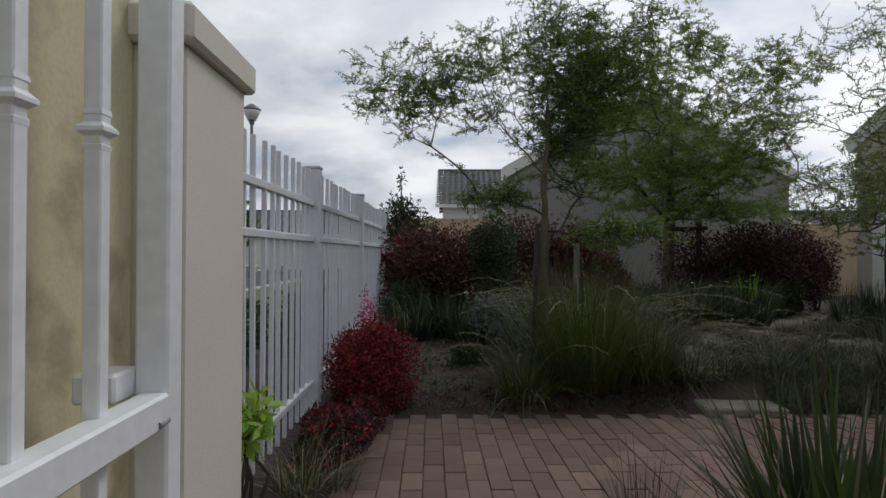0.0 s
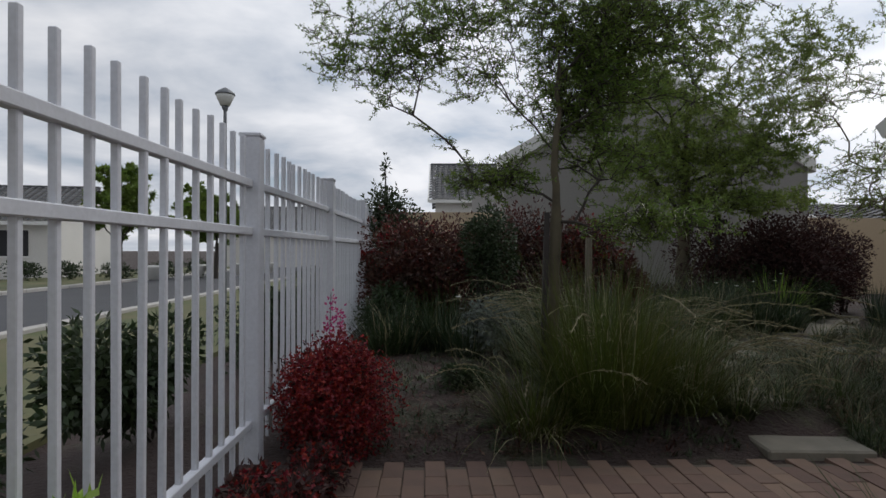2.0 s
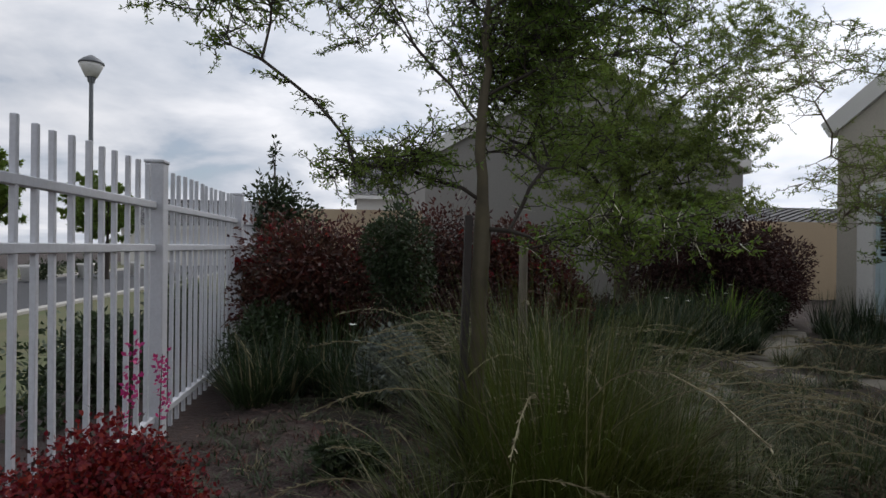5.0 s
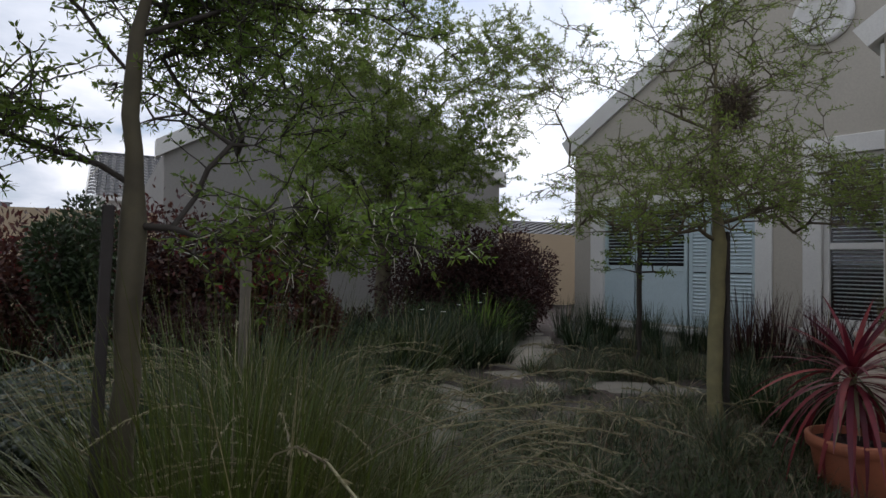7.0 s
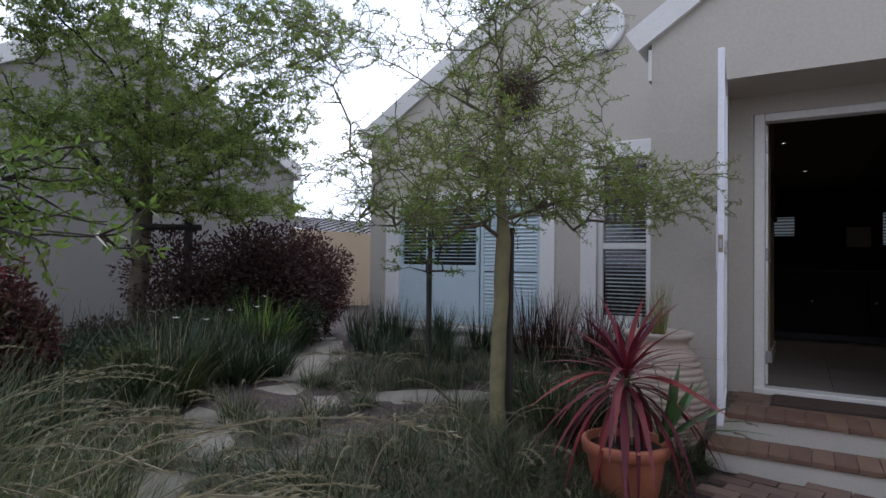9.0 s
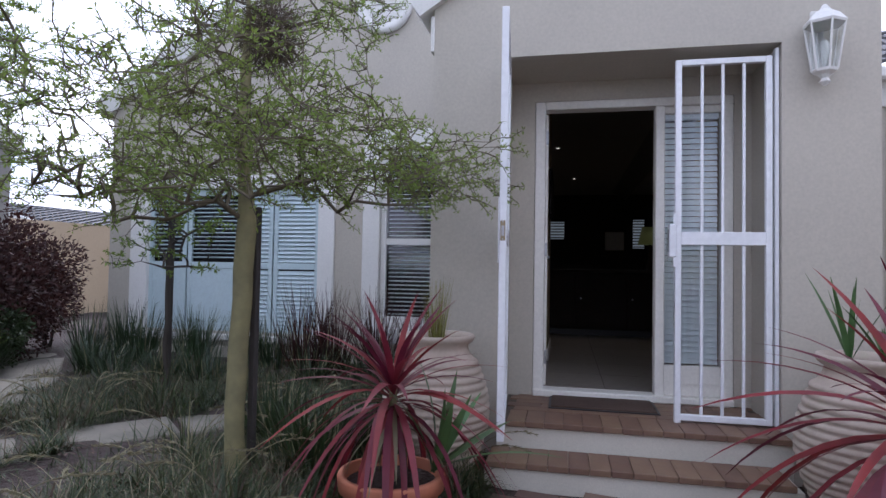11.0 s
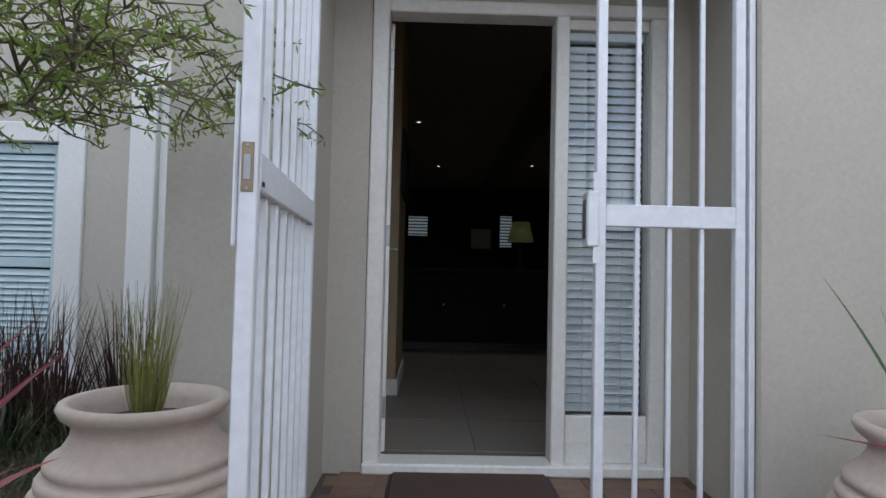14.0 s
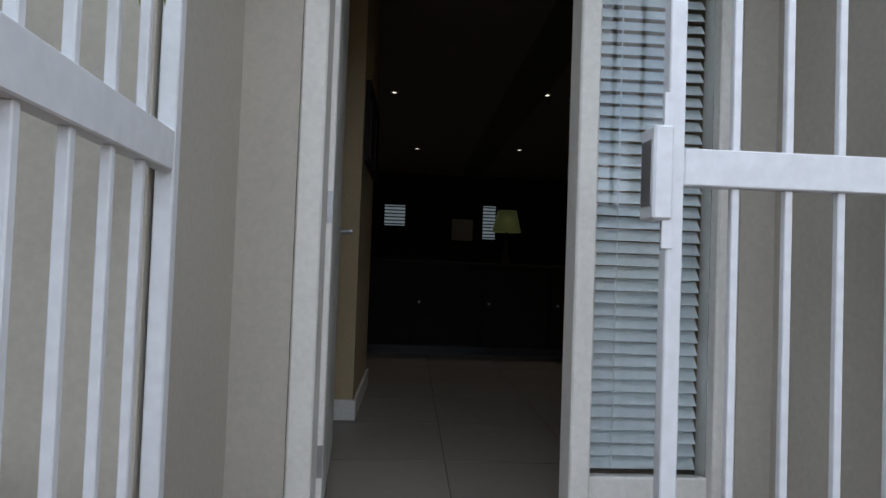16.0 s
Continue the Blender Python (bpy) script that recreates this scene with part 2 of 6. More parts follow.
M_PINK = material("magenta_petal", (0.50, 0.04, 0.20), 0.55, bump=0, grain=20, patch=6, island=0.3, leaf=0.3)
M_WHITEFL = material("white_petal", (0.75, 0.75, 0.70), 0.6, bump=0, grain=20, patch=6, leaf=0.2)
M_NEST = material("dry_nest_grass", (0.10, 0.075, 0.05), 0.95, second=(0.07, 0.05, 0.035), grain=60, patch=8, bump=0.5, island=0.3)
M_ASPHALT = material("asphalt", (0.052, 0.053, 0.058), 0.9, second=(0.066, 0.066, 0.07), grain=60, patch=0.7, bump=0.3)
M_KERB = material("concrete_kerb", (0.45, 0.43, 0.40), 0.9, grain=30, patch=2, bump=0.2)
M_VERGE = material("verge_grass", (0.075, 0.09, 0.032), 0.95, second=(0.12, 0.105, 0.05), grain=18, patch=0.8, mix=0.9, bump=0.6)
M_SANDY = material("red_sand_drive", (0.30, 0.18, 0.12), 0.95, second=(0.25, 0.16, 0.11), grain=12, patch=0.8, bump=0.3)
M_WHITEWALL = material("white_house_plaster", (0.66, 0.64, 0.60), 0.85, second=(0.60, 0.58, 0.54), grain=20, patch=0.8, bump=0.1)
M_GREYWALL = material("grey_beige_plaster", (0.27, 0.258, 0.24), 0.85, second=(0.235, 0.225, 0.21), grain=30, patch=0.8, bump=0.15)
M_GOLD = material("warm_cream_boundary_plaster", (0.47, 0.37, 0.25), 0.85, second=(0.40, 0.31, 0.21), grain=30, patch=0.8, bump=0.15)
M_GLASS = glass_material("clear_glass")
M_BLIND = material("white_blind_slat", (0.80, 0.86, 0.88), 0.5, grain=30, patch=6, mix=0.15, bump=0.03)
M_MAT = material("brown_coir_mat", (0.075, 0.045, 0.032), 0.98, second=(0.055, 0.035, 0.027), grain=220, patch=10, bump=0.9)
M_BRASS = material("worn_brass", (0.24, 0.19, 0.12), 0.35, metal=0.9, grain=60, patch=20, bump=0.05)
M_GALV = material("grey_steel", (0.36, 0.36, 0.37), 0.4, metal=0.8, grain=60, patch=10, bump=0.05)
M_POLE = material("grey_lamp_pole", (0.16, 0.17, 0.18), 0.55, metal=0.4, grain=30, patch=4, bump=0.05)
M_LAMPGLASS = material("milky_lamp_glass", (0.75, 0.75, 0.72), 0.3, grain=20, patch=4, mix=0.1, bump=0)
M_FLOOR = material("grey_porcelain_tile", (0.235, 0.21, 0.18), 0.34, second=(0.20, 0.18, 0.155), grain=20, patch=2.5, mix=0.7, bump=0.02, vary=0.06)
M_GROUT = material("tile_grout", (0.16, 0.145, 0.13), 0.9, grain=90, patch=5, bump=0.1)
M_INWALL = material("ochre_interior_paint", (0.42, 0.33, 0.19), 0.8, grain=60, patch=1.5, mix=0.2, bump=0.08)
# darker than the walls: the ceiling's shade is mixed into its colour
M_INCEIL = material("shaded_ceiling_paint", (0.20, 0.19, 0.18), 0.9, grain=60, patch=1.5, mix=0.2, bump=0.05)
M_DARKWOOD = material("dark_stained_wood", (0.012, 0.008, 0.006), 0.88, second=(0.02, 0.013, 0.009), grain=24, patch=5, bump=0.1)
M_PICTURE = material("dark_framed_print", (0.16, 0.10, 0.06), 0.5, second=(0.05, 0.04, 0.035), grain=12, patch=7, mix=0.9, bump=0)
M_BULB = glow_material("warm_downlight", (1.0, 0.9, 0.7), 0.5)
M_SHADE = glow_material("lit_lampshade", (0.34, 0.38, 0.13), 0.014)
M_BLACK = material("black_plastic", (0.02, 0.02, 0.022), 0.5, bump=0)

# ---- building helpers ----
HOUSE_TURN = 10.3                                   # the house stands turned against the fence
HM = pose(0, 0, 0, 0, 0, HOUSE_TURN)                # house axes: x into the house, y along its front
rng = random.Random(7)


def hw(x, y, z=0.0):
    return HM @ Vector((x, y, z))


def box(bm, x0, x1, y0, y1, z0, z1, bevel=0.0):
    m = Matrix.LocRotScale(((x0 + x1) / 2, (y0 + y1) / 2, (z0 + z1) / 2), None, (x1 - x0, y1 - y0, z1 - z0))
    made = bmesh.ops.create_cube(bm, size=1.0, matrix=m)
    if bevel:
        edges = {e for v in made["verts"] for e in v.link_edges}
        bmesh.ops.bevel(bm, geom=list(edges), offset=bevel, segments=1, affect="EDGES", profile=0.5)
    return bm


def boxed(x0, x1, y0, y1, z0, z1, bevel=0.0):
    return box(bmesh.new(), x0, x1, y0, y1, z0, z1, bevel)


def tube(bm, p, q, r0, r1, sides=8):
    p, q = Vector(p), Vector(q)
    turn = (q - p).to_track_quat("Z", "Y").to_matrix().to_4x4()
    bmesh.ops.create_cone(bm, cap_ends=True, segments=sides, radius1=r0, radius2=r1, depth=(q - p).length,
                          matrix=Matrix.Translation((p + q) / 2) @ turn)
    return bm


def lathe(profile, sides=32, smooth=True):
    """A turned body from (radius, height) pairs."""
    bm = bmesh.new()
    rings = [[bm.verts.new((r * math.cos(2 * math.pi * k / sides), r * math.sin(2 * math.pi * k / sides), z)) for k in range(sides)] for r, z in profile]
    for lo, hi in zip(rings, rings[1:]):
        for k in range(sides):
            f = bm.faces.new((lo[k], lo[(k + 1) % sides], hi[(k + 1) % sides], hi[k]))
            f.smooth = smooth
    bm.faces.new(rings[0][::-1])
    bm.faces.new(rings[-1])
    return bm


def prism(bm, outline, axis, a, b):
    """A flat outline of (u, v) pushed along an axis from a to b. axis x: (y, z); axis y: (x, z)."""
    put = (lambda u, v, w: (w, u, v)) if axis == "x" else (lambda u, v, w: (u, w, v))
    lo = [bm.verts.new(put(u, v, a)) for u, v in outline]
    hi = [bm.verts.new(put(u, v, b)) for u, v in outline]
    n = len(outline)
    for k in range(n):
        bm.faces.new((lo[k], lo[(k + 1) % n], hi[(k + 1) % n], hi[k]))
    bm.faces.new(lo[::-1])
    bm.faces.new(hi)
    bmesh.ops.recalc_face_normals(bm, faces=bm.faces)
    return bm


def mesh_of(name, bm, mat):
    me = bpy.data.meshes.new(name)
    bm.to_mesh(me)
    bm.free()
    me.materials.append(mat)
    return me


def part(name, bm, mat, parent, label=""):
    ob = new(name, bm if isinstance(bm, bpy.types.Mesh) else mesh_of(name, bm, mat))
    ob.parent = parent
    if name in ("foliage", "dry_foliage", "branchwork", "bloom", "twig_spray", "seed_head", "weave"):
        tagged(ob, kind="stuff")
    return tagged(ob, label) if label else ob


def thing(name, m, label, category, group="", kind=""):
    ob = new(name)
    ob.matrix_world = m
    return tagged(ob, label, category, group, kind)


def solid(name, bm, mat, label, category, kind="structure", m=None):
    ob = new(name, mesh_of(name, bm, mat))
    ob.matrix_world = m or Matrix()
    return tagged(ob, label, category, "", kind)


def raw_mesh(name, verts, faces, mat, smooth=False):
    me = bpy.data.meshes.new(name)
    me.from_pydata(verts, [], faces)
    me.materials.append(mat)
    if smooth:
        me.polygons.foreach_set("use_smooth", [True] * len(me.polygons))
    me.update()
    return me


# ---- ground ----
PAVE = 0.08


def step01(a, b, v):
    t = min(max((v - a) / (b - a), 0), 1)
    return t * t * (3 - 2 * t)


def bed_edge(x):
    """The y at which the paving meets the planted bed."""
    return 4.28 + 0.10 * step01(3.2, 5.6, x)


def ground_z(x, y):
    bed = max(step01(bed_edge(x) - 0.12, bed_edge(x) + 0.9, y), 0.55 * step01(-0.44, -0.58, x) * step01(1.9, 2.3, y))
    z = PAVE - 0.03 + 0.20 * bed
    if bed > 0:
        z += bed * 0.045 * noise.noise(Vector((x * 1.7, y * 1.7, 0)))
    out = step01(-1.0, -2.2, x)
    z = z * (1 - out) + (-0.02) * out
    far = step01(14, 24, y)
    return z * (1 - far) - 0.02 * far


def grid_ground():
    xs = [-400, -150, -60, -30, -16, -9, -6] + [-4 + 0.22 * k for k in range(82)] + [16, 20, 30, 60, 150, 400]
    ys = [-400, -150, -60, -25, -12] + [-6 + 0.22 * k for k in range(118)] + [24, 32, 45, 70, 150, 400]
    verts = [(x, y, ground_z(x, y)) for y in ys for x in xs]
    w = len(xs)
    faces = [(j * w + i, j * w + i + 1, (j + 1) * w + i + 1, (j + 1) * w + i) for j in range(len(ys) - 1) for i in range(w - 1)]
    ob = new("ground", raw_mesh("ground", verts, faces, M_SOIL, True))
    return tagged(ob, "dark mulched garden soil between the plants", "ground", "", "structure")


grid_ground()

# street outside the fence: verge, road, kerbs and the far verge
STREET = pose(-4.6, 0, 0, 0, 0, 0)
solid("road", boxed(-6.6, -1.2, -60, 120, -0.12, 0.0), M_ASPHALT, "grey asphalt street with a faint crown", "road", m=STREET)
solid("verge", boxed(-1.0, 2.2, -60, 120, -0.12, 0.035), M_VERGE, "patchy dry green grass verge beside the street", "grass", m=STREET)
solid("verge_far", boxed(-11.5, -6.8, 14, 120, -0.12, 0.06), M_VERGE, "grass verge across the street", "grass", m=STREET)
solid("drive_far", boxed(-11.5, -6.8, 5, 13.99, -0.12, 0.06), M_SANDY, "reddish sand drive across the street", "driveway", m=STREET)
kerbs = [thing("kerb", STREET, "pale concrete kerb along the street", "kerb", "street kerbs", "structure") for _ in range(2)]
for kerb, x in zip(kerbs, (-6.8, -1.2)):
    stone = mesh_of("kerbstone", boxed(x + 0.004, x + 0.196, 0.005, 0.995, -0.1, 0.10, 0.015), M_KERB)
    for k in range(-2, 44):
        s = part("kerbstone", stone, M_KERB, kerb)
        s.location = (0, k * 1.0, 0)

# ---- the house ----
DOOR_X, FRONT_X, GABLE_X = 7.12, 6.52, 8.70          # door plane, porch block's face, gable wall's face
SILL = 0.39                                           # threshold height
TH = 0.22
BL, BR = 3.87, 1.24                                   # the porch block's sides
PL, PR = 3.40, 1.76                                   # the recess
HEAD = 2.64


def coping(name, x, y0, z0, y1, z1, wide, high):
    """A sloping plaster coping on a gable, along the gable's edge."""
    d = Vector((y1 - y0, z1 - z0)).normalized()
    n = Vector((-d.y, d.x)) if d.x > 0 else Vector((d.y, -d.x))
    o = [(y0, z0), (y1, z1), (y1 + n.x * high, z1 + n.y * high), (y0 + n.x * high, z0 + n.y * high)]
    return solid(name, prism(bmesh.new(), o, "x", x - 0.05, x + wide), M_MOULD, "white-painted sloping plaster coping of a gable", "coping", m=HM)


# porch block: face with the recess cut through it
bm = bmesh.new()
mid = (BL + BR) / 2
prism(bm, [(PL, 0), (BL, 0), (BL, 3.0), (mid, 3.0 + 0.66 * (BL - mid)), (BR, 3.0), (BR, 0), (PR, 0), (PR, HEAD), (PL, HEAD)], "x", FRONT_X, FRONT_X + TH)
solid("wall_porch_front", bm, M_PLASTER, "taupe plastered porch front with a square recess", "wall", m=HM)
solid("wall_porch_side", boxed(FRONT_X + TH, GABLE_X + TH, BL - TH, BL, 0, 3.0), M_PLASTER, "taupe plastered porch side wall", "wall", m=HM)
solid("wall_porch_side_2", boxed(FRONT_X + TH, 8.2, BR, BR + TH, 0, 3.0), M_PLASTER, "taupe plastered porch side wall beside the drive", "wall", m=HM)
solid("wall_recess_1", boxed(FRONT_X + TH, DOOR_X, PL, BL - TH - 0.002, 0.3, 2.9), M_PLASTER, "taupe plastered reveal of the porch recess", "wall", m=HM)
solid("wall_recess_2", boxed(FRONT_X + TH, DOOR_X, BR + TH + 0.002, PR, 0.3, 2.9), M_PLASTER, "taupe plastered reveal of the porch recess", "wall", m=HM)
solid("ceiling_porch", boxed(FRONT_X + TH, DOOR_X, PR, PL, HEAD, HEAD + 0.1), M_PLASTER, "taupe plastered soffit over the porch", "ceiling", m=HM)
DL, DR, SR, DTOP = 3.225, 2.352, 1.875, 2.50            # door frame's outer left, mullion, sidelight's right
bm = bmesh.new()
prism(bm, [(DL + 0.003, 0.3), (BL - TH - 0.003, 0.3), (BL - TH - 0.003, 3.25), (BR + TH + 0.003, 3.25), (BR + TH + 0.003, 0.3), (SR - 0.003, 0.3), (SR - 0.003, DTOP + 0.003), (DL + 0.003, DTOP + 0.003)], "x", DOOR_X - 0.02, DOOR_X + 0.2)
solid("wall_door", bm, M_PLASTER, "taupe plastered wall round the front door", "wall", m=HM)
coping("coping_porch_1", FRONT_X, BL + 0.09, 2.93, mid, 2.93 + 0.66 * (BL + 0.09 - mid), 0.26, 0.17)
coping("coping_porch_2", FRONT_X, BR - 0.09, 2.93, mid - 0.001, 2.93 + 0.66 * (BL + 0.09 - mid), 0.26, 0.17)
solid("coping_return", boxed(FRONT_X - 0.012, FRONT_X + 0.34, BL - 0.002, BL + 0.022, 2.70, 2.94, 0.005), M_MOULD, "white plaster return under a coping", "coping", m=HM)

# gable wall with its two windows cut through
GL, GC, GEAVE = 8.24, 4.92, 3.02
GR = 2 * GC - GL
W1 = (5.45, 7.92, 0.52, 2.14)
W2 = (4.20, 5.08, 0.50, 2.62)
gz = lambda y: GEAVE + 0.62 * (GL - y)
bm = bmesh.new()
prism(bm, [(W1[1], 0), (GL, 0), (GL, GEAVE), (W1[1], gz(W1[1]))], "x", GABLE_X, GABLE_X + TH)
prism(bm, [(W1[0], W1[3]), (W1[1], W1[3]), (W1[1], gz(W1[1])), (W1[0], gz(W1[0]))], "x", GABLE_X, GABLE_X + TH)
prism(bm, [(W1[0], 0), (W1[1], 0), (W1[1], W1[2]), (W1[0], W1[2])], "x", GABLE_X, GABLE_X + TH)
prism(bm, [(W2[1], 0), (W1[0], 0), (W1[0], gz(W1[0])), (W2[1], gz(W2[1]))], "x", GABLE_X, GABLE_X + TH)
prism(bm, [(W2[0], W2[3]), (W2[1], W2[3]), (W2[1], gz(W2[1])), (GC, gz(GC)), (W2[0], gz(2 * GC - W2[0]))], "x", GABLE_X, GABLE_X + TH)
prism(bm, [(W2[0], 0), (W2[1], 0), (W2[1], W2[2]), (W2[0], W2[2])], "x", GABLE_X, GABLE_X + TH)
prism(bm, [(BL - TH, 0), (W2[0], 0), (W2[0], gz(2 * GC - W2[0])), (BL - TH, gz(2 * GC - BL + TH))], "x", GABLE_X, GABLE_X + TH)
prism(bm, [(2.0, 3.24), (BL - TH, 3.24), (BL - TH, gz(2 * GC - BL + TH))], "x", GABLE_X, GABLE_X + TH)
solid("wall_gable", bm, M_PLASTER, "taupe plastered gable wall with two windows", "wall", m=HM)
solid("wall_gable_side", boxed(GABLE_X + TH, 17.0, GL - TH, GL, 0, GEAVE), M_PLASTER, "taupe plastered side wall of the house", "wall", m=HM)
solid("plinth", boxed(GABLE_X - 0.05, GABLE_X - 0.002, BL + 0.01, GL + 0.02, 0, 0.36, 0.01), M_PLASTER, "low plastered plinth under the windows", "plinth", m=HM)
coping("coping_gable_1", GABLE_X, GL + 0.1, GEAVE - 0.06, GC, GEAVE - 0.06 + 0.62 * (GL + 0.1 - GC), 0.28, 0.24)
coping("coping_gable_2", GABLE_X, GR - 0.1, GEAVE - 0.06, GC - 0.001, GEAVE - 0.06 + 0.62 * (GL + 0.1 - GC), 0.28, 0.24)
bm = bmesh.new()
prism(bm, [(GL - 0.05, GEAVE - 0.1), (GC, gz(GC) - 0.16), (GC, gz(GC) - 0.06), (GL - 0.05, GEAVE)], "x", GABLE_X + 0.29, 17)
prism(bm, [(GR + 0.05, GEAVE - 0.1), (GC, gz(GC) - 0.16), (GC, gz(GC) - 0.06), (GR + 0.05, GEAVE)], "x", GABLE_X + 0.29, 17)
solid("roof_gable", bm, M_TILE, "dark grey tiled roof behind the gable", "roof", m=HM)
bm = bmesh.new()
for s in (BL, BR):
    prism(bm, [(s, 2.96), (mid, 2.96 + 0.66 * (BL - mid)), (mid, 3.06 + 0.66 * (BL - mid)), (s, 3.06)], "x", FRONT_X + 0.27, GABLE_X + 0.2)
solid("roof_porch", bm, M_TILE, "dark grey tiled roof over the porch", "roof", m=HM)

# oculus vent in the gable
vent = thing("round_vent", HM @ pose(GABLE_X, GC, 4.06), "round white louvred gable vent in a plaster ring", "vent")
ring = lathe([(0.20, 0), (0.30, 0), (0.31, 0.02), (0.30, 0.05), (0.26, 0.065), (0.22, 0.05), (0.20, 0.03)], 40)
bmesh.ops.rotate(ring, verts=ring.verts, matrix=Matrix.Rotation(radians(-90), 3, "Y"))
part("ring", ring, M_MOULD, vent)
disc = lathe([(0.205, 0.002), (0.205, 0.008)], 40)
bmesh.ops.rotate(disc, verts=disc.verts, matrix=Matrix.Rotation(radians(-90), 3, "Y"))
part("backing", disc, M_GALV, vent)
for k in range(7):
    z = -0.165 + 0.055 * k
    w = math.sqrt(max(0.2 ** 2 - z * z, 0.01)) - 0.005
    s = boxed(-0.035, -0.01, -w, w, z - 0.004, z + 0.004)
    bmesh.ops.rotate(s, verts=s.verts, cent=(-0.02, 0, z), matrix=Matrix.Rotation(radians(-35), 3, "Y"))
    part("slat", s, M_MOULD, vent)

# shuttered window
win = thing("window_1", HM, "wide white-framed window closed with pale blue shutters", "window", "", "structure")
y0, y1, z0, z1 = W1
f = boxed(GABLE_X - 0.03, GABLE_X + 0.05, y0 - 0.02, y0 + 0.17, z0 - 0.03, z1 + 0.12, 0.006)
box(f, GABLE_X - 0.03, GABLE_X + 0.05, y1 - 0.2, y1 + 0.02, z0 - 0.03, z1 + 0.12, 0.006)
box(f, GABLE_X - 0.03, GABLE_X + 0.05, y0 + 0.17, y1 - 0.2, z1 - 0.02, z1 + 0.12, 0.006)
part("window_frame", f, M_MOULD, win)
part("window_sill", boxed(GABLE_X - 0.06, GABLE_X + 0.08, y0 - 0.04, y1 + 0.04, z0 - 0.10, z0 - 0.031, 0.01), M_MOULD, win)
# near-black sheet in place of the dim room behind the shutters
part("lining", boxed(GABLE_X + 0.13, GABLE_X + 0.2, y0, y1, z0, z1), M_ROOMSHADE, win)


def shutter(y_lo, y_hi, solid_to, openness):
    sh = new("shutter")
    sh.parent = win
    x0 = GABLE_X + 0.02
    f = bmesh.new()
    for a0, a1, c0, c1 in ((y_lo, y_lo + 0.05, z0, z1 - 0.03), (y_hi - 0.05, y_hi, z0, z1 - 0.03), (y_lo + 0.05, y_hi - 0.05, z0, z0 + 0.08),
                           (y_lo + 0.05, y_hi - 0.05, z1 - 0.1, z1 - 0.03), (y_lo + 0.05, y_hi - 0.05, 1.22, 1.29)):
        box(f, x0, x0 + 0.035, a0, a1, c0, c1, 0.004)
    part("shutter_frame", f, M_BLUE, sh)
    if solid_to:
        part("lower_panel", boxed(x0 + 0.01, x0 + 0.022, y_lo + 0.05, y_hi - 0.05, z0 + 0.08, solid_to), M_BLUE, sh)
    z = (solid_to or z0 + 0.08) + 0.03
    me = None
    while z < z1 - 0.12:
        if not 1.2 < z < 1.31:
            if me is None:
                s = boxed(-0.026, 0.026, y_lo + 0.05, y_hi - 0.05, -0.004, 0.004)
                bmesh.ops.rotate(s, verts=s.verts, matrix=Matrix.Rotation(radians(openness), 3, "Y"))
                me = mesh_of("slat", s, M_BLUE)
            part("slat", me, M_BLUE, sh).location = (x0 + 0.018, 0, z)
        z += 0.046
    return sh


for lo, hi, low, turn in ((7.24, 7.72, 1.22, 8), (6.47, 7.22, 1.22, 8), (6.17, 6.45, 0, -58), (5.62, 6.155, 0, -58)):
    shutter(lo, hi, low, turn)

# sash window beside the porch
win2 = thing("window_2", HM, "tall white sash window with dark slatted blinds, moulded surround", "window", "", "structure")
y0, y1, z0, z1 = W2
f = boxed(GABLE_X - 0.045, GABLE_X + 0.04, y1 - 0.16, y1 + 0.03, z0, z1 + 0.1, 0.008)
box(f, GABLE_X - 0.045, GABLE_X + 0.04, y0 - 0.03, y0 + 0.12, z0, z1 + 0.1, 0.008)
box(f, GABLE_X - 0.045, GABLE_X + 0.04, y0 + 0.12, y1 - 0.16, z1 - 0.1, z1 + 0.1, 0.008)
part("surround", f, M_MOULD, win2)
part("window_sill", boxed(GABLE_X - 0.09, GABLE_X + 0.06, y0 - 0.05, y1 + 0.05, z0 - 0.03, z0 + 0.13, 0.012), M_MOULD, win2)
f = bmesh.new()
for a0, a1, c0, c1 in ((y1 - 0.22, y1 - 0.16, z0 + 0.13, z1 - 0.1), (y0 + 0.12, y0 + 0.18, z0 + 0.13, z1 - 0.1), (y0 + 0.18, y1 - 0.22, z0 + 0.13, z0 + 0.25),
                       (y0 + 0.18, y1 - 0.22, 1.50, 1.57), (y0 + 0.18, y1 - 0.22, z1 - 0.16, z1 - 0.1)):
    box(f, GABLE_X + 0.01, GABLE_X + 0.06, a0, a1, c0, c1, 0.005)
part("window_frame", f, M_MOULD, win2)
for c0, c1 in ((z0 + 0.25, 1.50), (1.57, z1 - 0.16)):
    p = part("pane", boxed(GABLE_X + 0.03, GABLE_X + 0.036, y0 + 0.18, y1 - 0.22, c0, c1), M_GLASS, win2)
    p.visible_shadow = False
s = boxed(-0.022, 0.022, y0 + 0.19, y1 - 0.23, -0.0015, 0.0015)
bmesh.ops.rotate(s, verts=s.verts, matrix=Matrix.Rotation(radians(-14), 3, "Y"))
slat_me = mesh_of("slat", s, M_BLIND)
z = z0 + 0.27
while z < z1 - 0.18:
    part("slat", slat_me, M_BLIND, win2).location = (GABLE_X + 0.10, 0, z)
    z += 0.044
# near-black sheet standing in for the unlit room behind the slats
part("lining", boxed(GABLE_X + 0.17, GABLE_X + 0.21, y0, y1, z0, z1), M_ROOMSHADE, win2)

